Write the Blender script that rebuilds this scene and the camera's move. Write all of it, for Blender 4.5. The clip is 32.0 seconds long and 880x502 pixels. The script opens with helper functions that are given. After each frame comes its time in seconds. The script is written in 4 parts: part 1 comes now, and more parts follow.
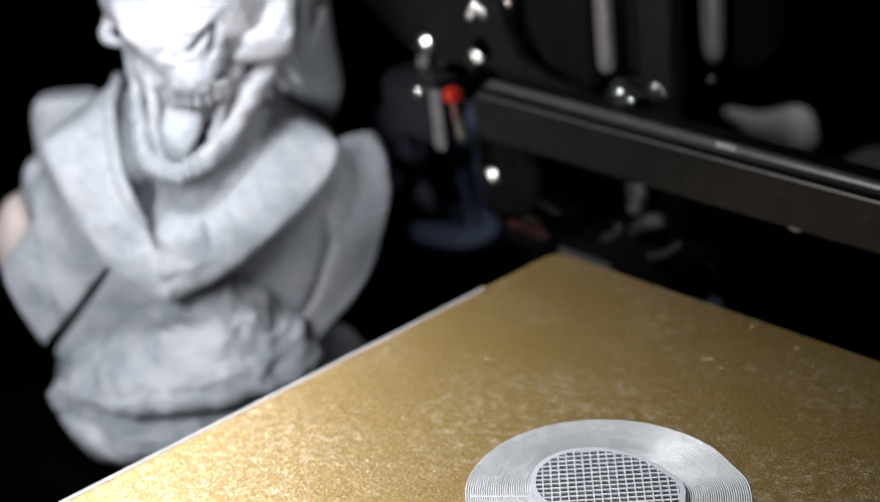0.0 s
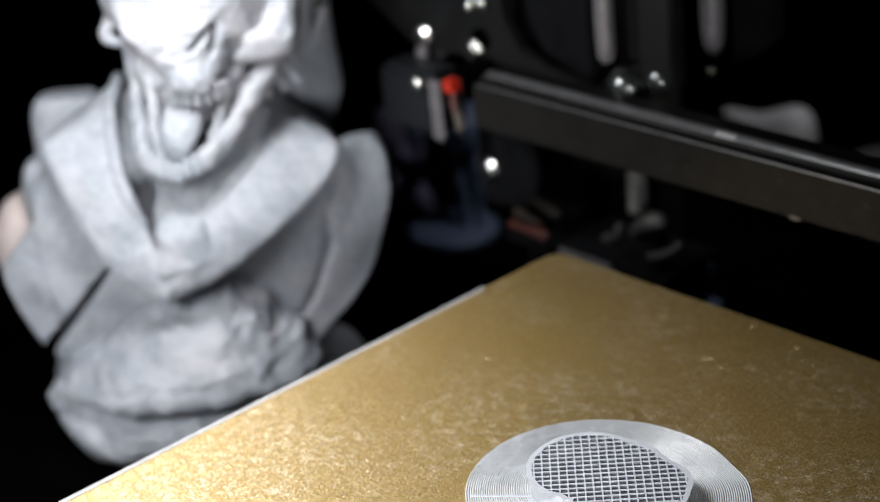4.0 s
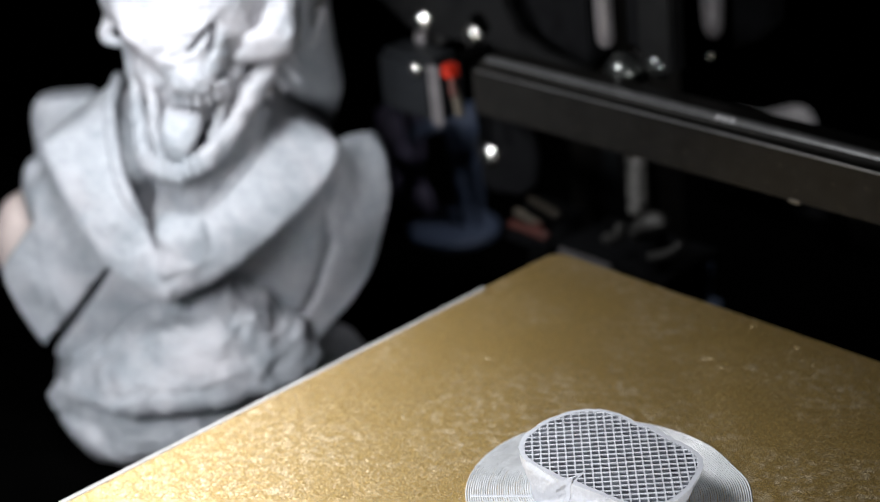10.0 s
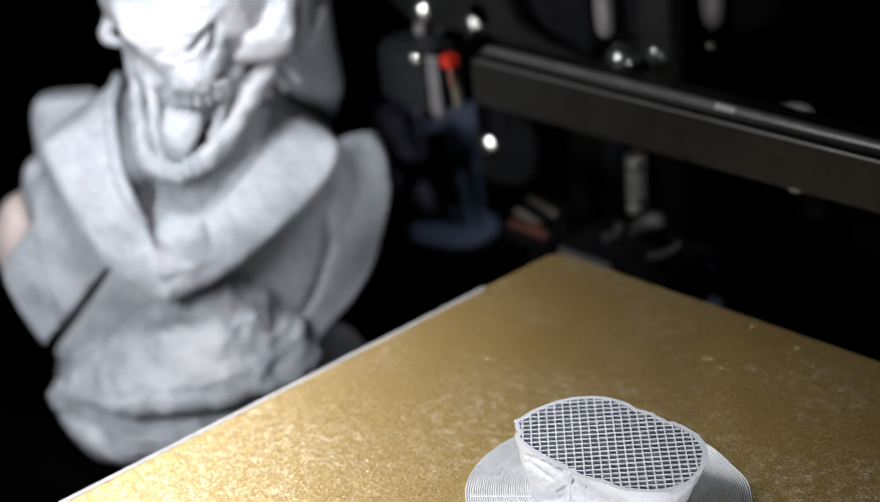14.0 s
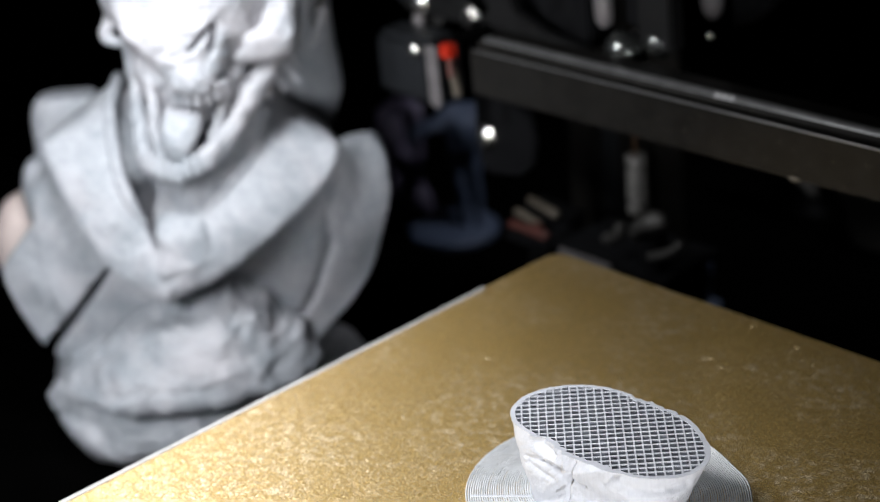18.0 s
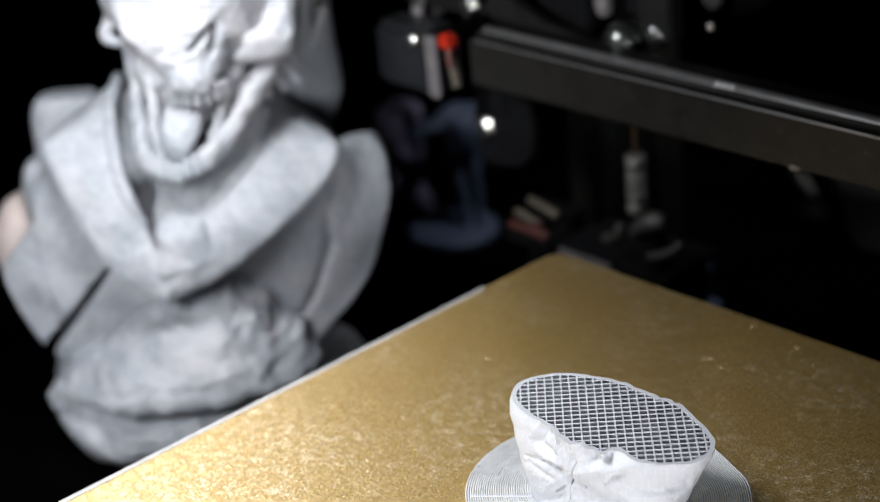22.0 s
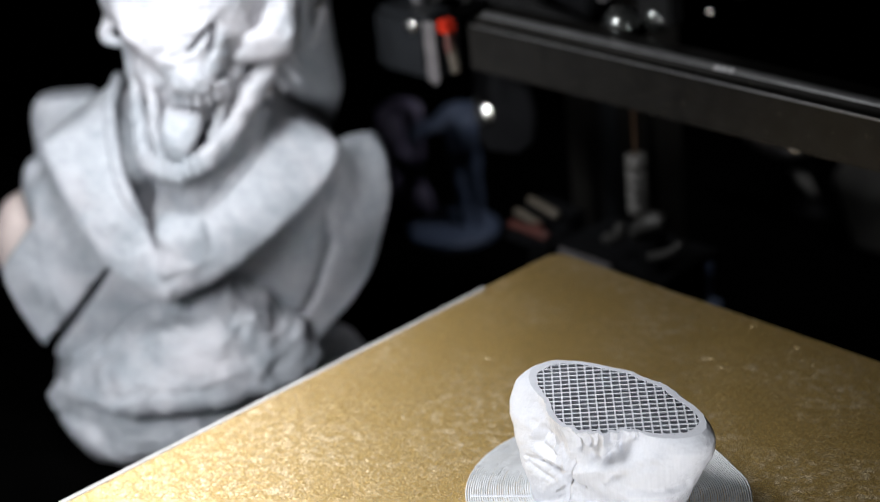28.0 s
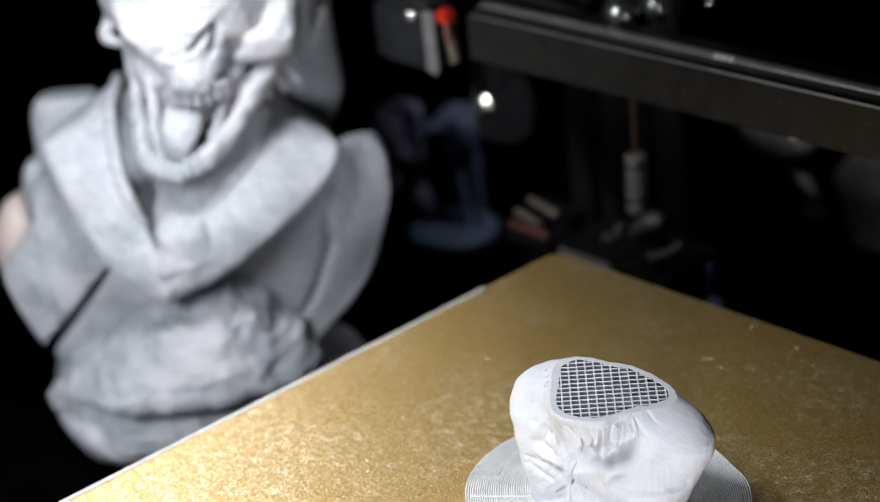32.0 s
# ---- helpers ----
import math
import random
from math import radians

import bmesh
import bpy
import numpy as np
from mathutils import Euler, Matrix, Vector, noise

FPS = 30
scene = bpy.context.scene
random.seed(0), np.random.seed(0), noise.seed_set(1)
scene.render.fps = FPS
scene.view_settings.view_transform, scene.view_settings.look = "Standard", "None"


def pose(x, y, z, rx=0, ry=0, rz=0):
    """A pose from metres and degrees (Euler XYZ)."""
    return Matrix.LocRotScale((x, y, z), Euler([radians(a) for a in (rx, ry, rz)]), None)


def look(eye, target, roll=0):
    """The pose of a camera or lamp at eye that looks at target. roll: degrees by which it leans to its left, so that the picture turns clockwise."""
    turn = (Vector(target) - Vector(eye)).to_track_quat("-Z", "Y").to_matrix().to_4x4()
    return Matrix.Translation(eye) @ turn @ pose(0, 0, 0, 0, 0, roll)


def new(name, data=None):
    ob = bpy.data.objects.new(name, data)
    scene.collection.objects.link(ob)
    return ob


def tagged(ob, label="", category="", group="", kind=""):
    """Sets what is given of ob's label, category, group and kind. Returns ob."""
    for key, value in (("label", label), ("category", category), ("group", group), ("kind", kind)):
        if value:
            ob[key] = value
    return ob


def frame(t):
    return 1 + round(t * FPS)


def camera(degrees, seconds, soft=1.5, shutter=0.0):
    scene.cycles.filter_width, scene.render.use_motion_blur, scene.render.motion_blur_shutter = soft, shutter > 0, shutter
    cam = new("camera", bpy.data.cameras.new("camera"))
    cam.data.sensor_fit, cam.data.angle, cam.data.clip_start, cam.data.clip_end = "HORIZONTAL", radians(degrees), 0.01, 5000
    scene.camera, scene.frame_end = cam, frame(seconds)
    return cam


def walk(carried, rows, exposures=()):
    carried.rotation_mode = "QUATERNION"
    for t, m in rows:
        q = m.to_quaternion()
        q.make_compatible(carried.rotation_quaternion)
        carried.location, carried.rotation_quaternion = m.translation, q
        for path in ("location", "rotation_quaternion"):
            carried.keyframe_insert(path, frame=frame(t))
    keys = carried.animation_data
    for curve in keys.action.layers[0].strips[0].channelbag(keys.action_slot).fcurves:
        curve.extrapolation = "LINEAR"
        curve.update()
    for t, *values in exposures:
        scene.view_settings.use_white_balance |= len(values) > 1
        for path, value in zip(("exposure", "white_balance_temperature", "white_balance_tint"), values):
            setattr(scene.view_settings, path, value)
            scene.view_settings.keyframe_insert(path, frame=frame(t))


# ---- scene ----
cam = camera(27.54, 32.0, soft=0.5)
EYE = (0.42050, -0.42351, 0.37818)
AIM = (0.07883, -0.12412, 0.16931)
walk(cam, [(0.0, look(EYE, AIM, -5.61)), (32.0, look(EYE, AIM, -5.61))])
cam.data.dof.use_dof = True
cam.data.dof.focus_distance = 0.495
cam.data.dof.aperture_fstop = 8.2
cam.data.dof.aperture_blades = 0

# ---- light: a dark room with five small unseen lamps, most added as fill ----
scene.view_settings.exposure = 0.0
world = bpy.data.worlds.new("world")
scene.world = world
world.use_nodes = True
world.node_tree.nodes["Background"].inputs["Color"].default_value = (0.6, 0.7, 1.0, 1)
world.node_tree.nodes["Background"].inputs["Strength"].default_value = 0.0005


def unseen_lamp(eye, target, size, watts, colour, spread=180):
    data = bpy.data.lights.new("unseen_lamp", "AREA")
    data.shape, data.size, data.energy, data.color = "DISK", size, watts, colour
    data.spread = radians(spread)
    lamp = new("unseen_lamp", data)
    lamp.matrix_world = look(eye, target)
    return lamp


COOL = (0.97, 0.98, 1.0)
unseen_lamp((-0.06, -0.19, 0.325), (0.068, -0.205, 0.10), 0.13, 0.43, COOL, 88)  # lamp high at the left, before the bust
unseen_lamp((0.00, -0.36, 0.27), (-0.145, -0.095, 0.045), 0.12, 0.135, COOL, 50)  # soft fill added at the front, towards the bust
unseen_lamp((0.42, -0.43, 0.17), (0.11, -0.10, 0.115), 0.10, 0.23, COOL, 60)  # soft fill added beside the camera
unseen_lamp((-0.074, -0.128, 0.252), (-0.122, -0.066, 0.18), 0.05, 0.44, COOL)  # small fill added before the bust's face to brighten the head
unseen_lamp((0.02, 0.22, 0.38), (-0.18, 0.18, 0.02), 0.06, 0.085, COOL, 72)  # weak fill added behind the gantry for the figures there

# ---- sizes ----
LAYER = 0.0002         # height of one printed layer
START = 0.002          # height of the print when the clip begins
RISE = 0.001           # metres a second by which print and gantry grow
CENTRE = (0.124, -0.107)   # axis of the print on the bed


# ---- materials ----
def surface(name, colours, rough=0.5, metal=0.0, scale=200.0, fine=1500.0, bump=0.1, depth=0.0002,
            rough_vary=0.1, coords="Object", specular=0.5, sheen_stain=None, window=(0.35, 0.65), pebbled=False):
    """A procedural surface: two colours mixed at a coarse and a fine scale, uneven gloss and a fine relief."""
    m = bpy.data.materials.new(name)
    m.use_nodes = True
    t = m.node_tree
    n, l = t.nodes, t.links
    b = n["Principled BSDF"]
    tc = n.new("ShaderNodeTexCoord")
    coarse = n.new("ShaderNodeTexNoise")
    coarse.inputs["Scale"].default_value = scale
    coarse.inputs["Detail"].default_value = 6
    grain = n.new("ShaderNodeTexVoronoi" if pebbled else "ShaderNodeTexNoise")
    grain.inputs["Scale"].default_value = fine
    grain.inputs["Detail"].default_value = 1 if pebbled else 3
    height = grain.outputs["Distance" if pebbled else "Fac"]
    for x in (coarse, grain):
        l.new(tc.outputs[coords], x.inputs["Vector"])
    add = n.new("ShaderNodeMath")
    add.operation = "MULTIPLY_ADD"
    add.inputs[1].default_value = 0.4
    l.new(height, add.inputs[0])
    mul = n.new("ShaderNodeMath")
    mul.operation = "MULTIPLY"
    mul.inputs[1].default_value = 0.6
    l.new(coarse.outputs["Fac"], mul.inputs[0])
    l.new(mul.outputs[0], add.inputs[2])
    ramp = n.new("ShaderNodeValToRGB")
    ramp.color_ramp.elements[0].position, ramp.color_ramp.elements[1].position = window
    ramp.color_ramp.elements[0].color = (*colours[0], 1)
    ramp.color_ramp.elements[1].color = (*colours[1], 1)
    l.new(add.outputs[0], ramp.inputs["Fac"])
    out = ramp.outputs["Color"]
    if sheen_stain:
        colour, s, low, high, amount = sheen_stain
        st = n.new("ShaderNodeTexNoise")
        st.inputs["Scale"].default_value = s
        st.inputs["Detail"].default_value = 9
        st.inputs["Roughness"].default_value = 0.75
        l.new(tc.outputs[coords], st.inputs["Vector"])
        mr = n.new("ShaderNodeMapRange")
        mr.inputs["From Min"].default_value, mr.inputs["From Max"].default_value = low, high
        mr.inputs["To Max"].default_value = amount
        l.new(st.outputs["Fac"], mr.inputs["Value"])
        mix = n.new("ShaderNodeMix")
        mix.data_type = "RGBA"
        mix.inputs[7].default_value = (*colour, 1)
        l.new(mr.outputs["Result"], mix.inputs[0])
        l.new(out, mix.inputs[6])
        out = mix.outputs[2]
    l.new(out, b.inputs["Base Color"])
    rr = n.new("ShaderNodeMapRange")
    rr.inputs["To Min"].default_value = max(0.02, rough - rough_vary)
    rr.inputs["To Max"].default_value = min(1.0, rough + rough_vary)
    l.new(coarse.outputs["Fac"], rr.inputs["Value"])
    l.new(rr.outputs["Result"], b.inputs["Roughness"])
    b.inputs["Metallic"].default_value = metal
    b.inputs["Specular IOR Level"].default_value = specular
    if bump:
        bp = n.new("ShaderNodeBump")
        bp.inputs["Strength"].default_value = bump
        bp.inputs["Distance"].default_value = depth
        l.new(height, bp.inputs["Height"])
        bp.invert = pebbled
        l.new(bp.outputs["Normal"], b.inputs["Normal"])
    return m


def gold_coating():
    """Powdery gold coat: grains of uneven colour and tilt, pale smears and scratches."""
    m = surface("gold_textured_coating", ((0.105, 0.045, 0.004), (0.74, 0.50, 0.155)), 0.46, 0.66, 1700, 3500, 0.0, 0.0004, 0.08,
                sheen_stain=((0.86, 0.70, 0.46), 320, 0.48, 0.63, 0.9), window=(0.52, 0.82), pebbled=True, specular=0.8)
    n, l = m.node_tree.nodes, m.node_tree.links
    grain = next(x for x in n if x.type == "TEX_VORONOI")
    add = next(x for x in n if x.type == "MATH" and x.operation == "MULTIPLY_ADD")
    l.new(grain.outputs["Color"], add.inputs[0])
    add.inputs[1].default_value = 0.75
    stain = next(x for x in n if x.type == "TEX_NOISE" and abs(x.inputs["Scale"].default_value - 320) < 1)
    wipe = n.new("ShaderNodeMapping")
    wipe.inputs["Rotation"].default_value = (0, 0, radians(-48))
    wipe.inputs["Scale"].default_value = (0.75, 1.0, 1.0)
    l.new(next(x for x in n if x.type == "TEX_COORD").outputs["Object"], wipe.inputs["Vector"])
    l.new(wipe.outputs["Vector"], stain.inputs["Vector"])
    broad = n.new("ShaderNodeTexNoise")
    broad.inputs["Scale"].default_value = 26
    broad.inputs["Detail"].default_value = 4
    l.new(wipe.outputs["Vector"], broad.inputs["Vector"])
    patch = n.new("ShaderNodeMapRange")
    patch.inputs["From Min"].default_value, patch.inputs["From Max"].default_value = 0.41, 0.58
    patch.inputs["To Max"].default_value = 0.8
    l.new(broad.outputs["Fac"], patch.inputs["Value"])
    smear = next(x for x in n if x.type == "MAP_RANGE" and abs(x.inputs["From Max"].default_value - 0.63) < 0.001)
    l.new(patch.outputs["Result"], smear.inputs["To Max"])
    dust = n.new("ShaderNodeMapRange")
    dust.inputs["From Min"].default_value, dust.inputs["From Max"].default_value = 0.48, 0.68
    dust.inputs["To Min"].default_value, dust.inputs["To Max"].default_value = 0.62, 0.42
    l.new(stain.outputs["Fac"], dust.inputs["Value"])
    n["Principled BSDF"].inputs["Coat Weight"].default_value = 0.85
    n["Principled BSDF"].inputs["Coat Roughness"].default_value = 0.42
    n["Principled BSDF"].inputs["Coat IOR"].default_value = 1.9
    l.new(dust.outputs["Result"], n["Principled BSDF"].inputs["Metallic"])
    tilt = n.new("ShaderNodeVectorMath")
    tilt.operation = "SUBTRACT"
    tilt.inputs[1].default_value = (0.5, 0.5, 0.5)
    l.new(grain.outputs["Color"], tilt.inputs[0])
    lean = n.new("ShaderNodeVectorMath")
    lean.operation = "MULTIPLY_ADD"
    lean.inputs[1].default_value = (0.85, 0.85, 0.2)
    geo = n.new("ShaderNodeNewGeometry")
    l.new(tilt.outputs[0], lean.inputs[0])
    l.new(geo.outputs["Normal"], lean.inputs[2])
    unit = n.new("ShaderNodeVectorMath")
    unit.operation = "NORMALIZE"
    l.new(lean.outputs[0], unit.inputs[0])
    l.new(unit.outputs[0], n["Principled BSDF"].inputs["Normal"])
    l.new(unit.outputs[0], n["Principled BSDF"].inputs["Coat Normal"])
    return m


GOLD = gold_coating()
FILM = surface("dried_residue", ((0.30, 0.235, 0.13), (0.38, 0.30, 0.17)), 0.5, 0, 300, 1500, 0.1)
WHITE_EDGE = surface("white_edge_film", ((0.33, 0.325, 0.32), (0.42, 0.415, 0.41)), 0.4, 0, 150, 900, 0.1)
ALU = surface("dull_aluminium", ((0.10, 0.098, 0.093), (0.16, 0.155, 0.148)), 0.45, 0.3, 120, 1500, 0.1)
PLA = surface("light_grey_plastic", ((0.49, 0.505, 0.55), (0.57, 0.585, 0.63)), 0.5, 0, 120, 1500, 0.06, 0.0001, specular=0.4)
BRIM_PLA = surface("glossy_light_grey_plastic", ((0.50, 0.515, 0.53), (0.57, 0.585, 0.60)), 0.27, 0, 120, 1500, 0.06, 0.0001)
BUST = surface("grey_primed_sculpture", ((0.215, 0.236, 0.262), (0.325, 0.34, 0.373)), 0.6, 0, 55, 300, 0.5, 0.002, window=(0.40, 0.60),
               sheen_stain=((0.40, 0.37, 0.39), 14, 0.48, 0.60, 0.4))
BUST_PINK = surface("pale_pink_plastic", ((0.50, 0.42, 0.40), (0.56, 0.48, 0.46)), 0.6, 0, 60, 500, 0.1)
BLACK_ANO = surface("black_anodised", ((0.0082, 0.0078, 0.0072), (0.0145, 0.0137, 0.0127)), 0.42, 0.08, 140, 1600, 0.12, 0.0001, 0.12, specular=0.1,
                    sheen_stain=((0.10, 0.09, 0.07), 480, 0.60, 0.72, 0.75))
BLACK_PLASTIC = surface("black_plastic", ((0.0035, 0.0035, 0.004), (0.0065, 0.0068, 0.0075)), 0.55, 0, 150, 1400, 0.15, specular=0.05)
GREY_PLATE = surface("dark_grey_plate", ((0.004, 0.004, 0.0043), (0.0075, 0.0077, 0.008)), 0.5, 0.1, 120, 1200, 0.12, specular=0.25)
SLATE = surface("slate_black_plastic", ((0.0085, 0.0095, 0.011), (0.014, 0.0155, 0.018)), 0.42, 0, 150, 1400, 0.15, specular=0.35)
RUBBER = surface("black_rubber", ((0.010, 0.010, 0.010), (0.018, 0.017, 0.017)), 0.6, 0, 300, 1500, 0.3)
CHROME = surface("bright_steel", ((0.62, 0.61, 0.58), (0.75, 0.74, 0.70)), 0.25, 1.0, 300, 1500, 0.05)
NUT = surface("dark_polished_steel", ((0.10, 0.105, 0.105), (0.18, 0.188, 0.18)), 0.2, 0.9, 200, 1500, 0.05)
# light grey puts the highlight on the black rail's edges into the colour
LIP_SHINE = surface("lightened_lip_metal", ((0.25, 0.252, 0.256), (0.35, 0.352, 0.356)), 0.46, 0.8, 200, 1500, 0.05)
STEEL = surface("dull_steel", ((0.125, 0.117, 0.121), (0.19, 0.178, 0.183)), 0.42, 0.35, 200, 1500, 0.1)
CAST = surface("dark_cast_metal", ((0.02, 0.0195, 0.0185), (0.044, 0.0425, 0.04)), 0.5, 0.2, 200, 1500, 0.1)
BRASS = surface("oiled_lead_screw_steel", ((0.05, 0.028, 0.014), (0.09, 0.05, 0.026)), 0.4, 0.6, 300, 1500, 0.1)
RED = surface("red_plastic", ((0.30, 0.012, 0.004), (0.38, 0.020, 0.006)), 0.35, 0, 200, 1000, 0.05)
CREAM = surface("cream_plastic", ((0.07, 0.06, 0.046), (0.10, 0.085, 0.066)), 0.45, 0, 200, 1000, 0.05)
PINK = surface("faded_red_plastic", ((0.062, 0.02, 0.016), (0.085, 0.027, 0.022)), 0.45, 0, 200, 1000, 0.05)
WHITE_INK = surface("white_ink", ((0.36, 0.36, 0.37), (0.48, 0.48, 0.49)), 0.5, 0, 800, 3000, 0.1)
NAVY = surface("dark_blue_plastic", ((0.045, 0.062, 0.11), (0.072, 0.094, 0.15)), 0.5, 0, 90, 900, 0.1)
PLUM = surface("dark_violet_plastic", ((0.068, 0.06, 0.10), (0.095, 0.084, 0.135)), 0.5, 0, 90, 900, 0.1)
PALE = surface("pale_grey_plastic", ((0.32, 0.307, 0.312), (0.40, 0.38, 0.387)), 0.6, 0, 60, 700, 0.1)
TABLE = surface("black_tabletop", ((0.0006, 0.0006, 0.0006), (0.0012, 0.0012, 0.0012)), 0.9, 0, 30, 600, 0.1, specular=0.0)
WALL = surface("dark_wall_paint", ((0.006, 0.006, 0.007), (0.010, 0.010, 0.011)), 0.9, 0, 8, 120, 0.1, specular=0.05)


# ---- mesh helpers (millimetres in, metres out) ----
def bm_box(bm, x0, x1, y0, y1, z0, z1, bevel=0.0, turn=None):
    c = Vector(((x0 + x1) / 2, (y0 + y1) / 2, (z0 + z1) / 2)) / 1000
    s = Matrix.Diagonal(((x1 - x0) / 1000, (y1 - y0) / 1000, (z1 - z0) / 1000, 1))
    r = turn.to_matrix().to_4x4() if turn else Matrix.Identity(4)
    made = bmesh.ops.create_cube(bm, size=1.0, matrix=Matrix.Translation(c) @ r @ s)
    if bevel:
        edges = {e for v in made["verts"] for e in v.link_edges}
        bmesh.ops.bevel(bm, geom=list(edges), offset=bevel / 1000, segments=2, affect="EDGES", clamp_overlap=True)
    return bm


def bm_rod(bm, a, b, r0, r1=None, seg=24):
    a, b = Vector(a) / 1000, Vector(b) / 1000
    r1 = r0 if r1 is None else r1
    q = (b - a).to_track_quat("Z", "Y").to_matrix().to_4x4()
    bmesh.ops.create_cone(bm, cap_ends=True, segments=seg, radius1=r0 / 1000, radius2=r1 / 1000, depth=(b - a).length,
                          matrix=Matrix.Translation((a + b) / 2) @ q)
    return bm


def bm_ball(bm, c, r, seg=20):
    r = (r, r, r) if isinstance(r, (int, float)) else r
    bmesh.ops.create_uvsphere(bm, u_segments=seg, v_segments=seg // 2 + 2, radius=1.0,
                              matrix=Matrix.Translation(Vector(c) / 1000) @ Matrix.Diagonal((*(x / 1000 for x in r), 1)))
    return bm


def bm_prism(bm, outline, axis, lo, hi, bevel=0.0):
    """An outline of pairs pulled along an axis from lo to hi."""
    def place(a, b, h):
        p = {"x": (h, a, b), "y": (a, h, b), "z": (a, b, h)}[axis]
        return Vector(p) / 1000
    low = [bm.verts.new(place(a, b, lo)) for a, b in outline]
    top = [bm.verts.new(place(a, b, hi)) for a, b in outline]
    k = len(outline)
    faces = [bm.faces.new(low[::-1]), bm.faces.new(top)]
    faces += [bm.faces.new((low[i], low[(i + 1) % k], top[(i + 1) % k], top[i])) for i in range(k)]
    bmesh.ops.recalc_face_normals(bm, faces=faces)
    if bevel:
        edges = {e for f in faces[:2] for e in f.edges}
        bmesh.ops.bevel(bm, geom=list(edges), offset=bevel / 1000, segments=2, affect="EDGES", clamp_overlap=True)
    return bm


def catmull(rows, k):
    """Rows of numbers, made k times denser along a smooth line."""
    a = np.array(rows, float)
    p = np.vstack([2 * a[0] - a[1], a, 2 * a[-1] - a[-2]])
    out = []
    for i in range(1, len(p) - 2):
        for s in np.arange(k) / k:
            out.append(0.5 * (2 * p[i] + (p[i + 1] - p[i - 1]) * s + (2 * p[i - 1] - 5 * p[i] + 4 * p[i + 1] - p[i + 2]) * s * s
                              + (3 * p[i] - p[i - 1] - 3 * p[i + 1] + p[i + 2]) * s ** 3))
    out.append(a[-1])
    return np.array(out)


def bm_loft(bm, rows, seg=48, dense=6, power=2.0, shift=None, material=0):
    """Rows (height, centre x, centre y, radius x, radius y): a closed upright body. shift(v) moves each point."""
    rings = []
    for z, cx, cy, rx, ry in catmull(rows, dense):
        ring = []
        for i in range(seg):
            a = 2 * math.pi * i / seg
            c, s = math.cos(a), math.sin(a)
            v = Vector((cx + rx * math.copysign(abs(c) ** (2 / power), c), cy + ry * math.copysign(abs(s) ** (2 / power), s), z))
            ring.append(bm.verts.new((shift(v) if shift else v) / 1000))
        rings.append(ring)
    faces = []
    for a, b in zip(rings, rings[1:]):
        faces += [bm.faces.new((a[i], a[(i + 1) % seg], b[(i + 1) % seg], b[i])) for i in range(seg)]
    faces += [bm.faces.new(rings[0][::-1]), bm.faces.new(rings[-1])]
    for f in faces:
        f.material_index, f.smooth = material, True
    return bm


def bm_sweep(bm, rows, seg=12, dense=8, power=2.0, material=0, shift=None):
    """Rows (x, y, z, half width, half height): a body along a line; the width lies level with the ground as far as it can."""
    line = catmull(rows, dense)
    rings = []
    for i, (x, y, z, w, h) in enumerate(line):
        d = Vector(line[min(i + 1, len(line) - 1)][:3] - line[max(i - 1, 0)][:3]).normalized()
        side = d.cross(Vector((0, 0, 1)))
        side = side.normalized() if side.length > 1e-3 else Vector((1, 0, 0))
        up = side.cross(d)
        ring = []
        for j in range(seg):
            a = 2 * math.pi * j / seg
            c, s = math.cos(a), math.sin(a)
            v = Vector((x, y, z)) + side * w * math.copysign(abs(c) ** (2 / power), c) + up * h * math.copysign(abs(s) ** (2 / power), s)
            ring.append(bm.verts.new((shift(v) if shift else v) / 1000))
        rings.append(ring)
    faces = []
    for a, b in zip(rings, rings[1:]):
        faces += [bm.faces.new((a[i], a[(i + 1) % seg], b[(i + 1) % seg], b[i])) for i in range(seg)]
    faces += [bm.faces.new(rings[0][::-1]), bm.faces.new(rings[-1])]
    bmesh.ops.recalc_face_normals(bm, faces=faces)
    for f in faces:
        f.material_index, f.smooth = material, True
    return bm


def thing(name, base, label, category, group="", kind=""):
    """An Empty at its base (millimetres), to carry parts."""
    ob = new(name)
    ob.empty_display_size = 0.01
    ob.location = Vector(base) / 1000
    return tagged(ob, label, category, group, kind)


def base_of(ob):
    p = Vector((0, 0, 0))
    while ob:
        p = p + ob.location
        ob = ob.parent
    return p


def part(name, bm, material, parent, label="", smooth=False):
    """Links a bmesh, built in the place's millimetres, as one mesh under a thing or a part."""
    me = bpy.data.meshes.new(name)
    bmesh.ops.translate(bm, verts=bm.verts, vec=-base_of(parent))
    bm.to_mesh(me)
    bm.free()
    for mm in material if isinstance(material, (list, tuple)) else (material,):
        me.materials.append(mm)
    if smooth:
        me.shade_smooth()
    ob = new(name, me)
    ob.parent = parent
    return tagged(ob, label)


def whole(name, bm, material, label, category="", kind="", smooth=False):
    """Links a bmesh as one top-level mesh."""
    me = bpy.data.meshes.new(name)
    bm.to_mesh(me)
    bm.free()
    for mm in material if isinstance(material, (list, tuple)) else (material,):
        me.materials.append(mm)
    if smooth:
        me.shade_smooth()
    return tagged(new(name, me), label, category, "", kind)


B = bmesh.new


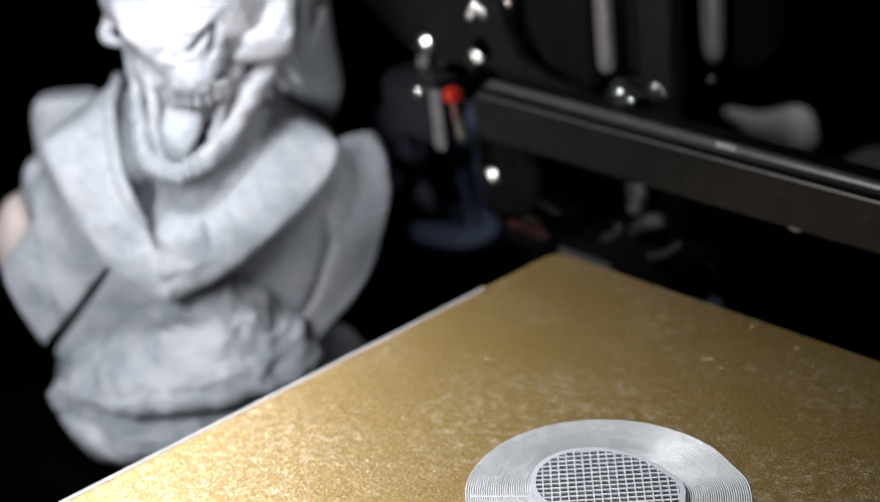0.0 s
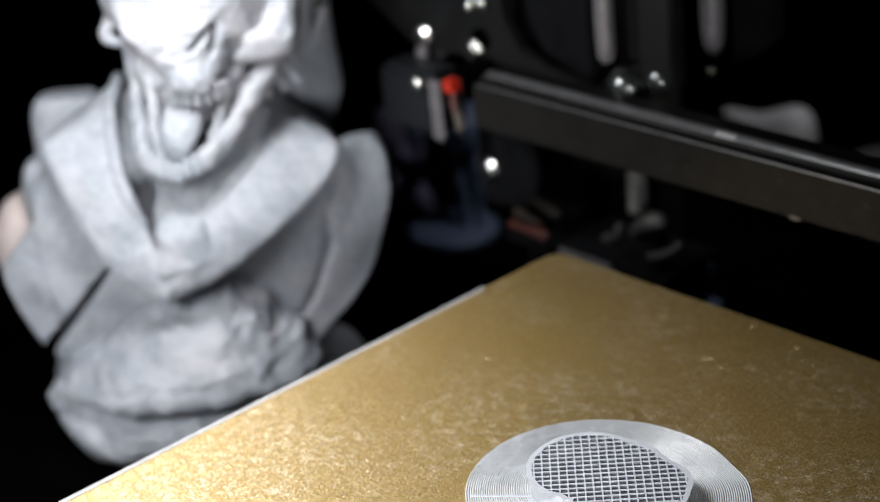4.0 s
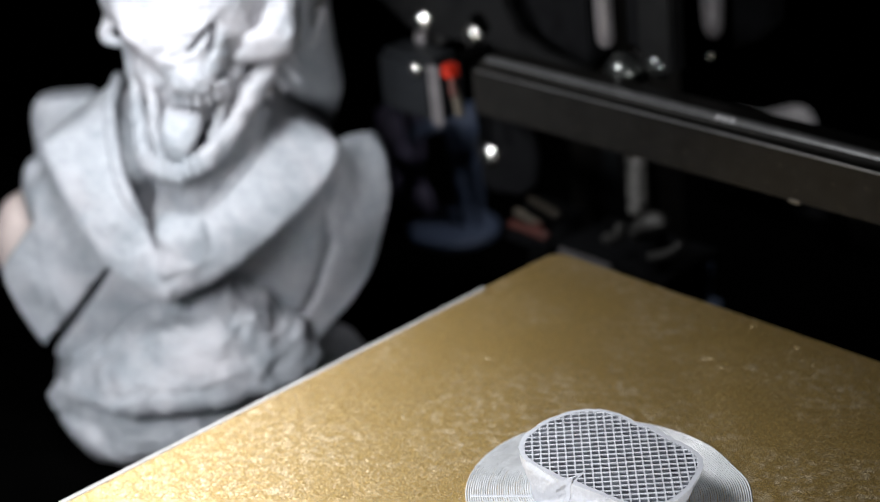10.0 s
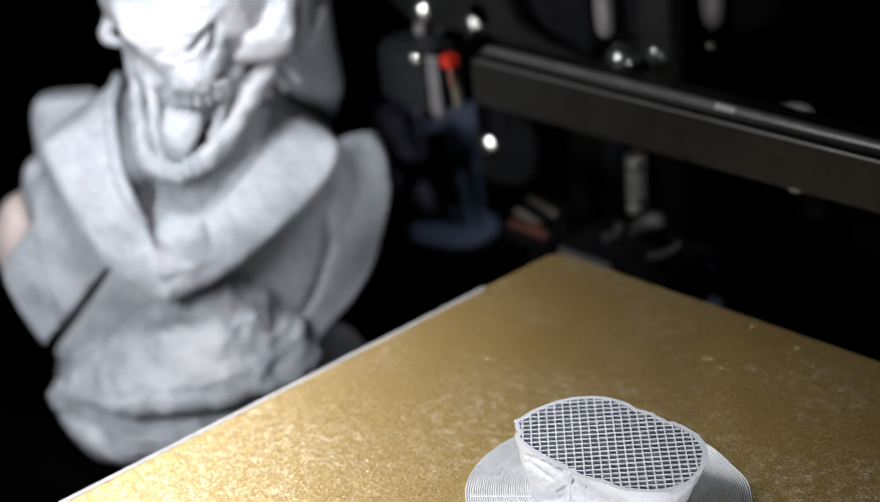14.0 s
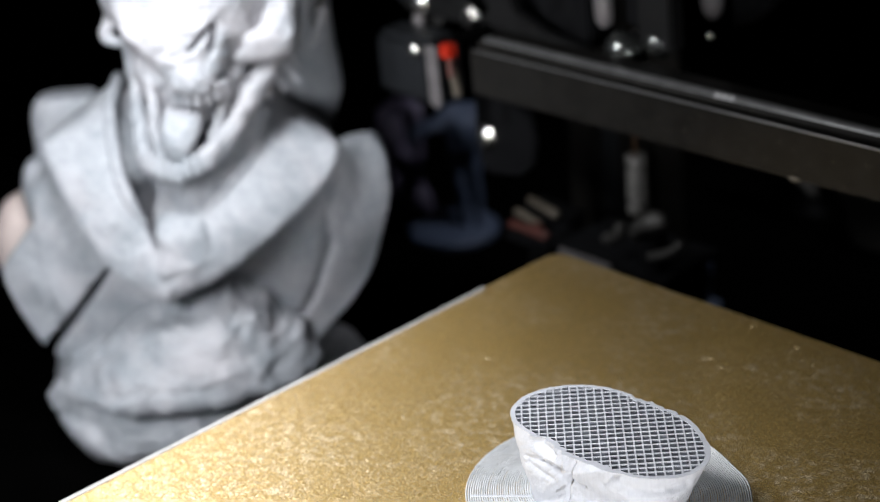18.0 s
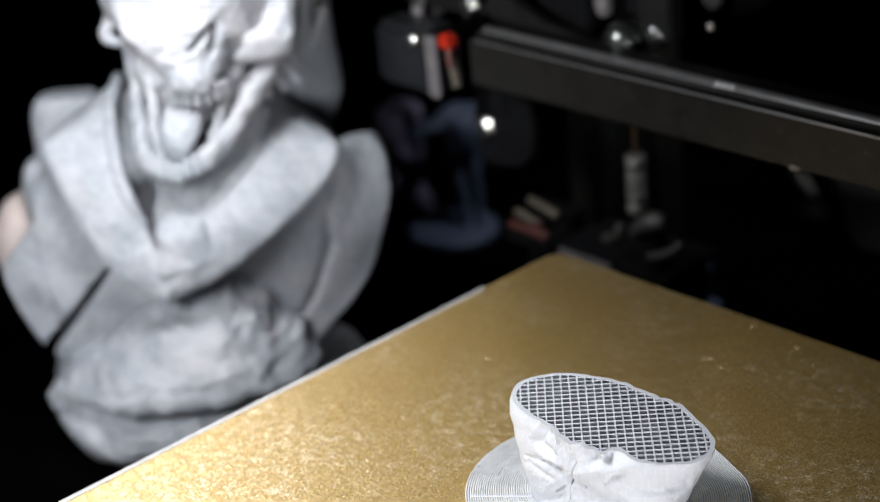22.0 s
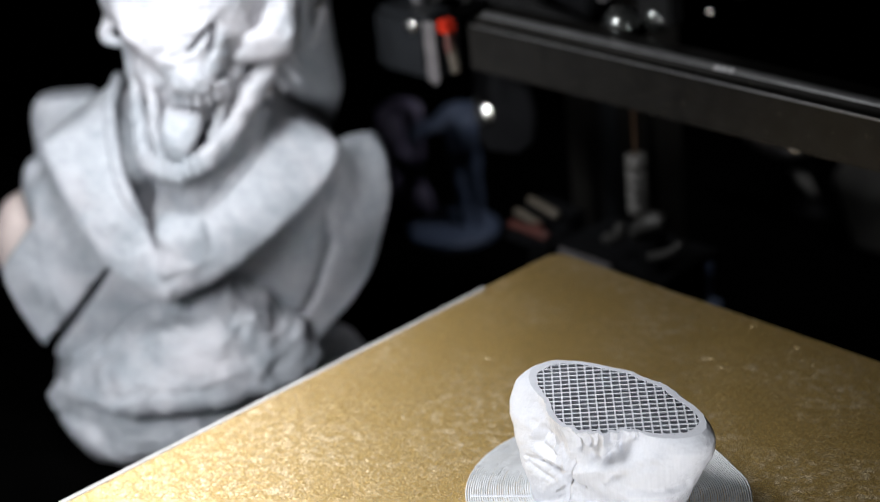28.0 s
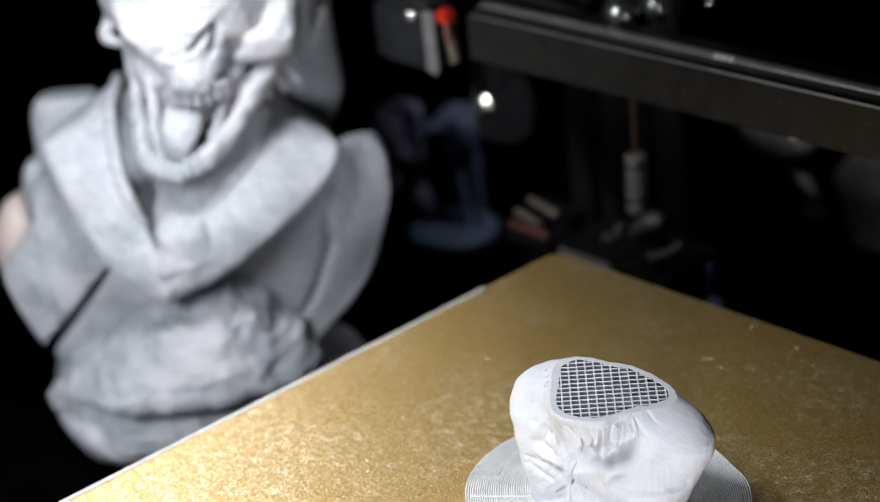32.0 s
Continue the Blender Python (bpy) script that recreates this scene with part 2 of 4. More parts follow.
# ---- setting: a dark room with a black table ----
def build_room():
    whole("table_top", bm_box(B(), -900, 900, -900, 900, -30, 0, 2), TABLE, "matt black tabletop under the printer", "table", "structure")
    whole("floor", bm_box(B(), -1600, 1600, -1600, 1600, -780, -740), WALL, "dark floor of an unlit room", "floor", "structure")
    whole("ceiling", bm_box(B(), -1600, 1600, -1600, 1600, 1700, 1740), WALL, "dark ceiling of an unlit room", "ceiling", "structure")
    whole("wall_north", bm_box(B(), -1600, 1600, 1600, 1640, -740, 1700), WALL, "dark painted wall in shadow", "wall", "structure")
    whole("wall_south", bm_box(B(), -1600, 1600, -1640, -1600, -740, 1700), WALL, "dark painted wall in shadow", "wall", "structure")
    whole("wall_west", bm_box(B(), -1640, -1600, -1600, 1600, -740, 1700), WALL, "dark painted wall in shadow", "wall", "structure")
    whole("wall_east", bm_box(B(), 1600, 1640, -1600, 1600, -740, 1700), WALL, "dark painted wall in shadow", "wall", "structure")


# ---- heated bed ----
def rounded(x0, x1, y0, y1, r, k=6):
    pts = []
    for cx, cy, a0 in ((x1 - r, y1 - r, 0), (x0 + r, y1 - r, 90), (x0 + r, y0 + r, 180), (x1 - r, y0 + r, 270)):
        for i in range(k + 1):
            a = radians(a0 + 90 * i / k)
            pts.append((cx + r * math.cos(a), cy + r * math.sin(a)))
    return pts


# curls of residue on the sheet: place, direction, half length
RESIDUE = ((96.4, -30.7, 30, 2.2), (94.0, -5.1, 60, 1.4), (85.0, -12.8, 100, 1.2),
           (65.2, -14.9, 40, 1.2), (74.0, -10.9, 80, 1.0), (103.0, -32.6, 20, 0.8),
           (114.1, -8.0, 10, 1.0), (124.8, -13.8, 120, 0.8), (39.6, -73.5, 20, 1.6),
           (44.9, -115.8, 150, 1.5), (40.4, -127.0, 80, 0.9), (34.7, -37.4, 30, 0.9))


def build_bed():
    bed = thing("heated_bed", (117, -117, 88), "square printer bed with a gold textured spring steel sheet", "printer bed")
    part("build_sheet", bm_prism(B(), rounded(0.9, 235, -235, 0, 6), "z", 99.2, 100), GOLD, bed, "gold textured sheet with pale smears")
    part("magnetic_base", bm_prism(B(), rounded(1.2, 234.5, -234.5, -0.5, 5), "z", 98.0, 99.19), RUBBER, bed, "black magnetic base sheet")
    part("heater_plate", bm_prism(B(), rounded(1.5, 234, -234, -1, 5), "z", 94.5, 97.99), BLACK_PLASTIC, bed, "dark heater plate")
    part("edge_strip", bm_prism(B(), [(-0.1, -235), (1.9, -235), (1.9, -37.5), (1.4, -36.6), (0.1, -36.6)], "z", 99.0, 100.25, 0.08), WHITE_EDGE, bed,
         "thin white strip along the sheet's edge")
    for x, y, turn, size in RESIDUE:
        c, s = math.cos(radians(turn)) * size, math.sin(radians(turn)) * size
        part("residue", bm_sweep(B(), [(x - c, y - s, 100.0, 0.12, 0.1), (x - s * 0.35, y + c * 0.35, 100.05, 0.28, 0.16), (x + c, y + s, 100.0, 0.12, 0.1)], 8, 5), FILM, bed, "thin curl of dried residue")
    for x in (18, 217):
        for y in (-217, -18):
            part("levelling_spring", bm_rod(B(), (x, y, 80), (x, y, 94.5), 4), STEEL, bed)
    part("carriage_plate", bm_box(B(), 15, 220, -222, -13, 77, 80, 1), BLACK_PLASTIC, bed)


# ---- the print ----
# outline of the body about its axis, height by height: mean radius, then cosine and sine terms of 1 to 4 waves
PROFILE = {
    0.0: (21.6, 0.2, -3.0, 3.4, -1.0, -0.2, -1.1, -0.1, -0.4),
    2.0: (21.6, 0.2, -3.0, 3.4, -1.0, -0.2, -1.1, -0.1, -0.4),
    10.0: (23.2, -0.4, -0.9, 5.2, -0.4, 0.7, -0.5, -0.5, -0.6),
    16.0: (24.5, -0.2, 0.4, 5.7, -0.2, -0.1, -0.1, -0.1, 0.0),
    22.0: (23.9, -0.4, 1.0, 8.0, -0.5, -0.4, -0.3, 1.7, 0.2),
    27.0: (22.4, 0.0, 1.0, 7.7, 0.1, -0.0, 1.2, 2.9, -0.2),
    30.0: (21.3, 0.3, -0.5, 5.8, -0.1, 0.1, 1.6, 2.7, 0.0),
    32.0: (19.3, 0.2, -1.6, 3.8, -0.1, 0.1, 1.9, 2.3, 0.5),
    34.0: (17.0, 0.0, -2.5, 1.2, -0.1, -0.9, 2.1, 1.0, 0.3),
    36.0: (14.8, 0.0, -2.0, 0.9, -0.1, -0.7, 1.6, 0.8, 0.2),
}
# finer waves, 5 to 7 round the body
RIPPLES = {
    0.0: (-0.2, -0.1, 0.0, -0.3, -0.0, -0.2),
    2.0: (-0.2, -0.1, 0.0, -0.3, -0.0, -0.2),
    10.0: (-0.1, -0.1, -0.7, -0.1, -0.2, -0.2),
    16.0: (0.2, -0.6, -0.2, 0.0, 0.1, -0.1),
    22.0: (0.3, -0.6, 0.2, 0.2, 0.2, 0.1),
    27.0: (-0.0, -0.3, 1.3, 0.1, 0.2, -0.2),
    30.0: (0.4, 0.2, 1.0, -0.3, 0.1, 0.0),
    32.0: (0.5, 0.5, 0.9, 0.0, 0.3, 0.5),
    34.0: (-0.1, 0.7, -0.0, -0.1, 0.1, 0.3),
    36.0: (-0.1, 0.6, -0.0, -0.1, 0.1, 0.2),
}
# folds of the skin: direction and height at both ends, half width (mm), depth (mm)
FOLDS = (
    (-84, 30, -79, 24, 1.4, -1.2), (-95, 28, -88, 22, 1.6, 0.9), (-67, 31.5, -67, 25.6, 0.7, -0.9), (-63, 21.8, -50, 22.4, 1.8, -1.9), (-50, 22.4, -39, 25.2, 1.8, -2.1),
    (-39, 25.2, -26, 29.2, 1.5, -1.7), (-50, 30, -57, 24.5, 2.4, 1.5), (-29, 31.7, -28, 28.4, 0.5, -0.9), (-27, 32, -27, 29, 0.6, 0.8), (-25, 32.1, -26, 29.2, 0.5, -0.9), (-12, 33.5, -13, 32.5, 0.5, -0.6),
)
PLEATS = (
    (-58, 31, -60, 26, 0.8, -0.9), (-53, 31.5, -54, 27, 0.7, 0.8), (-47, 31.5, -49, 27.5, 0.8, -1.0), (-42, 31.5, -43, 28, 0.7, 0.8), (-36, 32, -38, 28, 0.7, -0.9), (-76, 31, -73, 26, 0.8, 0.8),
)
CREASES = (
    (-75, 17.4, -48, 21.1, 1.3, 1.1), (-48, 20.5, -23, 25.5, 1.4, 1.1), (-54, 15.3, -47, 18.7, 1.3, -0.8), (-47, 18.7, -27, 24, 1.3, -0.6), (-91, 13, -90, 12.5, 1.6, -1.6),
    (-91, 13, -83, 18.4, 1.0, -1.2), (-91, 13, -107, 14.7, 1.0, -1.1), (-91, 13, -92, 3, 1.0, -1.4), (-91, 12, -106, 7.5, 0.9, -0.9), (-91, 13, -73, 13, 0.9, -0.9),
)
LINES = (
    (-135, 13.5, -122, 14.9, 0.7, -0.7), (-122, 14.9, -95, 15.4, 0.8, -0.9), (-131, 19, -107, 17.9, 0.8, -0.8), (-132, 12.3, -106, 11.2, 0.7, -0.6), (-140, 23.4, -125, 22.1, 1.0, -1.0),
    (-122, 23.1, -113, 21.8, 0.7, -0.8), (-128, 16.8, -103, 16.4, 1.2, 0.8), (-115, 3.4, -97, 7.3, 1.2, -1.1), (-39, 14.3, -4, 15, 1.6, 0.9), (-36, 16.8, -8, 17, 1.3, -0.6), (-101, 22, -90, 16.5, 0.9, 0.8),
)
NOOKS = (
    (195, 14.5, 195, 16.5, 1.0, 1.2), (206, 13, 205, 17.5, 1.1, -1.1), (225, 20, 225, 23, 0.9, 0.8), (231, 20, 230, 23, 0.9, -1.2), (250, 20, 250, 23, 1.2, 0.7), (62, 18, 64, 26, 1.1, -0.8),
    (75, 13, 78, 25, 1.0, -0.8), (95, 12, 93, 22, 1.2, 0.8), (112, 13, 108, 24, 1.4, -0.7),
)
# outer edge of the brim: waves round it, cosine and sine
BRIM = ((1, -1.1, -2.3), (2, 2.1, -0.3), (3, 0.0, -0.1), (4, 0.0, 0.1), (5, -0.0, 0.1))
SIDES = 320


def outline(z, sides=SIDES):
    """Radius of the body in each direction at z mm."""
    a = np.linspace(0, 2 * np.pi, sides, endpoint=False)
    hs = sorted(PROFILE)
    near = z + np.linspace(-1.2, 1.2, 7)
    co = [np.mean(np.interp(near, hs, [(PROFILE[h] + RIPPLES[h])[i] for h in hs])) for i in range(15)]
    r = np.full(sides, co[0])
    for k in range(1, 8):
        r += co[2 * k - 1] * np.cos(k * a) + co[2 * k] * np.sin(k * a)
    grow = min(1.0, max(0.0, (z - 1) / 5))
    for d0, h0, d1, h1, width, deep in FOLDS + PLEATS + CREASES + LINES + NOOKS:
        x, y = np.angle(np.exp(1j * (a - radians(d0)))) * 24, z - h0
        dx, dy = radians(d1 - d0) * 24, h1 - h0
        f = np.clip((x * dx + y * dy) / (dx * dx + dy * dy), 0, 1)
        r += 1.0 * grow * deep * np.exp(-((x - f * dx) ** 2 + (y - f * dy) ** 2) / (1.0 * width) ** 2)
    for i in range(sides):
        p = Vector((math.cos(a[i]) * 24, math.sin(a[i]) * 24, z))
        r[i] += grow * (0.3 * noise.noise(p * 0.11) + 0.38 * noise.noise(p * 0.32) + 0.16 * noise.noise(p * 0.8) + 0.06 * noise.noise(p * 2.0))
    return a, r


def mesh_of(name, verts, faces, material):
    me = bpy.data.meshes.new(name)
    me.from_pydata(verts, [], faces)
    me.materials.append(material)
    me.update()
    return me


def wall_mesh(a, outer, inner, upper, thick):
    """One layer's wall: a ring whose outer side leads over to the next layer's, its underside at height 0."""
    n = len(a)
    c, s = np.cos(a), np.sin(a)
    edge = np.clip(upper, inner + 0.25, outer)
    rows = [(inner, 0.0), (outer, 0.0), (edge, thick), (inner, thick)]
    verts = np.concatenate([np.stack([c * r / 1000, s * r / 1000, np.full(n, z / 1000)], 1) for r, z in rows])
    faces = []
    for k in range(4):
        p, q = k * n, (k + 1) % 4 * n
        faces += [(p + i, p + (i + 1) % n, q + (i + 1) % n, q + i) for i in range(n)]
    return mesh_of("layer", verts.tolist(), faces, PLA)


PITCH, LINE = 2.35, 0.47


def infill_mesh(a, inner, thick):
    """One layer's grid of crossing lines, cut to the wall's inside."""
    pts = np.stack([np.cos(a) * inner, np.sin(a) * inner], 1)
    nxt = np.roll(pts, -1, 0)
    verts, faces = [], []
    for turn, top, first in ((45, thick, 0.5), (-45, thick - 0.03, 0.98)):
        d = np.array([math.cos(radians(turn)), math.sin(radians(turn))])
        w = np.array([-d[1], d[0]])
        h0, h1 = pts @ w, nxt @ w
        for k in range(-16, 17):
            o = first + k * PITCH
            cross = np.nonzero((h0 - o) * (h1 - o) < 0)[0]
            if len(cross) < 2:
                continue
            f = (o - h0[cross]) / (h1[cross] - h0[cross])
            u = np.sort((pts[cross] + (nxt[cross] - pts[cross]) * f[:, None]) @ d)
            for lo, hi in zip(u[0::2], u[1::2]):
                lo, hi = lo - 0.35, hi + 0.35
                i = len(verts)
                for z in (0.0, top):
                    for x, y in ((lo, -1), (hi, -1), (hi, 1), (lo, 1)):
                        p = d * x + w * (o + y * LINE / 2)
                        verts.append((p[0] / 1000, p[1] / 1000, z / 1000))
                faces += [(i + 4, i + 5, i + 6, i + 7), (i, i + 1, i + 5, i + 4), (i + 2, i + 3, i + 7, i + 6),
                          (i + 1, i + 2, i + 6, i + 5), (i + 3, i, i + 4, i + 7)]
    return mesh_of("infill", verts, faces, PLA)


def build_print():
    """A brim of many rings and 170 thin layers, each a wall with its grid. Returns the layers and the times they are laid."""
    model = thing("printed_model", (CENTRE[0] * 1000, CENTRE[1] * 1000, 100), "half-finished light grey folded model with grid infill on a brim", "3d print")
    count = round((START + 32 * RISE) / LAYER)
    step = LAYER * 1000
    radii = [outline((k + 0.5) * step) for k in range(count + 10)]
    laid = []
    for k in range(count):
        a, r = radii[k]
        above = np.minimum(radii[k + 5][1], radii[k + 2][1])
        inner = np.minimum(np.minimum(r - 1.5, above - 1.2), radii[k + 7][1] - 0.5)
        spare = np.clip(r - inner - 1.7, 0, 3)
        inner = inner - spare * np.array([0.45 * noise.noise(Vector((math.cos(t) * 6, math.sin(t) * 6, k * 0.06))) + 0.3 * noise.noise(Vector((math.cos(t) * 16, math.sin(t) * 16, k * 0.1))) for t in a])
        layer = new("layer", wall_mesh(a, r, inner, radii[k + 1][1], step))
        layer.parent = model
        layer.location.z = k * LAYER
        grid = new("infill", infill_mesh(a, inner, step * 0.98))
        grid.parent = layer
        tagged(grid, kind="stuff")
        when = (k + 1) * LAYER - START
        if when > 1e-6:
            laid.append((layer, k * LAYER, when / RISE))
    bead = mesh_of("nub", *bead_mesh(), PLA)
    for k, turn in NUBS:
        a = int((turn % 360) / 360 * SIDES)
        d = radii[k][1][a] - 0.15
        nub = new("nub", bead)
        nub.parent = laid[k - (count - len(laid))][0]
        nub.location = (d * math.cos(radians(turn)) / 1000, d * math.sin(radians(turn)) / 1000, 0.0001)
    rings = 29
    base = radii[0]
    for j in range(rings):
        s = (j + 0.5) / rings
        goal = 40.2 + sum(c * np.cos(k * base[0]) + d * np.sin(k * base[0]) for k, c, d in BRIM) - 0.5 * np.exp(-((base[0] - radians(62)) / 0.16) ** 2) + 0.3 * np.exp(-((base[0] - radians(46)) / 0.12) ** 2)
        mid = base[1] * (1 - s) + goal * s
        mid += np.array([0.10 * noise.noise(Vector((math.cos(t) * 3, math.sin(t) * 3, j * 0.7))) for t in base[0]])
        pitch = (goal - base[1]) / rings
        gap = np.array([0.43 + 0.07 * noise.noise(Vector((math.cos(t) * 1.5, math.sin(t) * 1.5, j * 0.35))) for t in base[0]])
        ring(model, base[0], mid, pitch * gap, 0.36 + 0.05 * random.random())
    bm = B()
    for j in range(rings):
        s = j / (rings - 1)
        bm_ball(bm, (107.2 - 13.0 * s, -124.4 - 10.2 * s + 0.1 * random.random(), 100.24), (0.62, 0.6, 0.2), 8)
    part("seam", bm, PLA, model)
    return laid


# small blobs of plastic on the rim: layer and direction
NUBS = ((104, 91), (105, 97), (148, 72), (163, 123), (164, 118), (162, 81), (164, 47), (165, 43), (150, 104), (163, 187), (165, 184), (166, 196), (165, 205), (163, 209), (166, 120), (150, 97))


def bead_mesh():
    bm = bm_ball(B(), (0, 0, 0), (0.6, 0.5, 0.4), 8)
    bm.verts.index_update()
    verts = [tuple(v.co) for v in bm.verts]
    faces = [[v.index for v in f.verts] for f in bm.faces]
    bm.free()
    return verts, faces


def ring(model, a, mid, half, height):
    n = len(a)
    c, s = np.cos(a), np.sin(a)
    rows = [(mid - half, 0.0), (mid + half, 0.0), (mid + half * 0.9, height * 0.7), (mid + half * 0.35, height), (mid - half * 0.35, height), (mid - half * 0.9, height * 0.7)]
    verts = np.concatenate([np.stack([c * r / 1000, s * r / 1000, np.full(n, z / 1000)], 1) for r, z in rows])
    faces = []
    for k in range(6):
        p, q = k * n, (k + 1) % 6 * n
        faces += [(p + i, p + (i + 1) % n, q + (i + 1) % n, q + i) for i in range(n)]
    ob = new("brim_line", mesh_of("brim_line", verts.tolist(), faces, BRIM_PLA))
    ob.parent = model


# ---- gantry that rises with the print ----
def screw(parent, x, y, z, r=4.6, label=""):
    """A button head screw that faces the front."""
    bm = B()
    bm_rod(bm, (x, y, z), (x, y - 1.2, z), r, r, 28)
    bm_rod(bm, (x, y - 1.2, z), (x, y - 3.0, z), r, r * 0.55, 28)
    head = part("screw", bm, CHROME, parent, label or "bright steel button screw")
    # flush black hexagon gives the shade of the socket's hollow
    part("dark_socket_disc", bm_rod(B(), (x, y - 2.6, z), (x, y - 3.05, z), 1.5, 1.5, 6), BLACK_PLASTIC, head)
    return head


def build_gantry():
    g = thing("gantry", (-60, 32, 124), "black printer gantry rail with bracket plates, rollers and a red plug", "printer gantry")
    prof = [(22.6, 124.5), (22.6, 141.5), (23.1, 142.1), (23.8, 142.1), (24.1, 141.6), (24.1, 137.5), (26.9, 137.5), (26.9, 143.0), (27.6, 144.0), (30, 144.6),
            (41.5, 144.2), (42.6, 143.2), (42.6, 125), (42, 124), (23.2, 124)]
    rail = part("rail", bm_prism(B(), prof, "x", -60, 345), BLACK_ANO, g, "black anodised aluminium rail")
    # rods lighter than the rail carry its two highlight lines
    part("lip", bm_rod(B(), (-58, 30.2, 142.8), (345, 30.2, 142.8), 2.7, 2.7, 48), LIP_SHINE, rail, "rounded rear lip, lightened for its highlight", True)
    part("lip", bm_rod(B(), (-58, 23.1, 141.75), (345, 23.1, 141.75), 0.45, 0.45, 20), LIP_SHINE, rail, "thin front edge rod, lightened for its highlight", True)
    part("belt", bm_box(B(), -60, 345, 24.3, 26.7, 137.55, 140.0), RUBBER, g, "black toothed belt")
    for i in range(3):
        part("ink_mark", bm_box(B(), 54.2 + i * 3.0, 56.3 + i * 3.0, 27.3, 29.2, 144.66, 144.8, 0, Euler((radians(45), 0, 0))), WHITE_INK, rail, "small white printed mark")
    for x, y, z in ((71.5, 25.6, 140.2), (96, 25.4, 140.2), (33, 25.5, 140.2)):
        part("rivet", bm_ball(B(), (x, y, z), 0.6, 10), STEEL, rail)
    part("glue_drip", bm_ball(B(), (91, 22.7, 124.3), (2.6, 0.7, 0.9), 12), CREAM, rail)
    # bracket plates
    part("upper_plate", bm_prism(B(), [(-152, 163), (-116, 142.5), (-70, 142.5), (-59, 149), (-56, 176), (-54, 240), (-152, 240)], "y", 43, 46, 0.6), GREY_PLATE, g, "dark grey bracket plate")
    part("lower_plate", bm_prism(B(), [(-82, 84), (-77, 79.5), (-60, 82), (-51.5, 89), (-49, 100), (-52, 112), (-52, 141.5), (-82, 141.5)], "y", 43.2, 46, 0.6), BLACK_PLASTIC, g, "black roller plate")
    part("gusset", bm_prism(B(), [(-66, 145.6), (-14, 145.6), (-34, 148.5), (-48, 154), (-55, 164), (-58, 178), (-66, 178)], "y", 37.5, 42.4, 0.5), GREY_PLATE, g, "dark grey curved gusset")
    # solid near-black bars stand in for the shade inside two slots
    for a, c in (((-82.5, 36.9, 138.5), (-63, 36.9, 146)), ((-71, 36.9, 157), (-64.5, 36.9, 153))):
        part("slot", bm_sweep(B(), [(*a, 2.6, 2.2), (*[(i + j) / 2 for i, j in zip(a, c)], 2.9, 2.6), (*c, 2.4, 2.0)], 12, 6), TABLE, g, "near-black bar for a shaded bracket slot")
    part("post", bm_rod(B(), (-108.3, 41, 133), (-108.3, 41, 143), 2.6), STEEL, g, "short steel post under the screw")
    screw(g, -79.1, 43, 146.8)
    screw(g, -108.3, 43, 147.7)
    # steel balls in place of screw heads, shaped to give their glints
    for x, z, r in ((-75.7, 169.2, 3.6), (-79.5, 164.8, 2.6), (-72.2, 167.4, 3.0), (-58.2, 173.2, 2.6)):
        part("glint_ball", bm_ball(B(), (x, 42.6, z), (r, r * 0.8, r), 20), CHROME, g, "bright steel ball put in for a screw's glint", True)
    screw(g, -75.4, 43, 96.1, 5.2)
    for x, z in ((-79.1, 146.8), (-108.3, 147.7), (-75.4, 96.1)):
        w = part("roller", bm_rod(B(), (x, 47, z), (x, 57, z), 11.5, 11.5, 32), RUBBER, g, "black guide roller")
        part("axle", bm_rod(B(), (x, 46, z), (x, 60, z), 2.5), STEEL, w)
    # end switch with its lever and plug
    part("switch_box", bm_box(B(), -119, -84.2, 24, 42.5, 113, 139.5, 3.0), SLATE, g, "black end switch housing")
    # ball in place of the switch screw, so that it glints
    part("glint_ball", bm_ball(B(), (-93.5, 23.8, 135.6), (3.2, 2.4, 3.2), 20), CHROME, g, "bright steel ball put in for a screw's glint", True)
    part("lever", bm_prism(B(), [(-80.6, 141), (-74.2, 142), (-73.6, 118), (-75.5, 116), (-80, 117)], "y", 17.6, 18.6, 0.2), STEEL, g, "flat steel lever")
    part("lever_mount", bm_box(B(), -84, -73, 18.7, 24, 120, 139, 1), BLACK_PLASTIC, g)
    plug = part("plug", bm_box(B(), -70.2, -64.4, 15.5, 21, 138.8, 144.2, 0.8), RED, g, "bright red wire plug")
    part("wire", bm_sweep(B(), [(-66.5, 18, 139, 1.3, 1.3), (-66.2, 17.4, 135, 1.4, 1.4), (-65.6, 17.2, 131.5, 1.3, 1.3)], 12, 6), PINK, plug, "faded red wire end")
    part("pin", bm_sweep(B(), [(-66.4, 18.6, 134, 1.5, 1.2), (-65.2, 18.4, 129, 1.7, 1.2), (-63.8, 18.2, 123.3, 1.7, 1.2)], 10, 6, 4), CREAM, plug, "cream pin housing")
    # carriage block and guide parts behind the rail
    part("block", bm_prism(B(), [(-60, 147), (-55, 141), (-42, 139.5), (-22.5, 140.5), (-22.5, 240), (-62, 240)], "y", 50, 64, 1.2), BLACK_PLASTIC, g, "black carriage block")
    part("guide_pin", bm_loft(B(), [(151, -14.6, 50, 1.6, 1.6), (153, -14.6, 50, 3.2, 3.2), (158, -14.8, 50, 3.7, 3.7), (175, -15, 50, 3.8, 3.8), (240, -15, 50, 3.8, 3.8)], 24, 4), STEEL, g, "grey steel guide pin", )
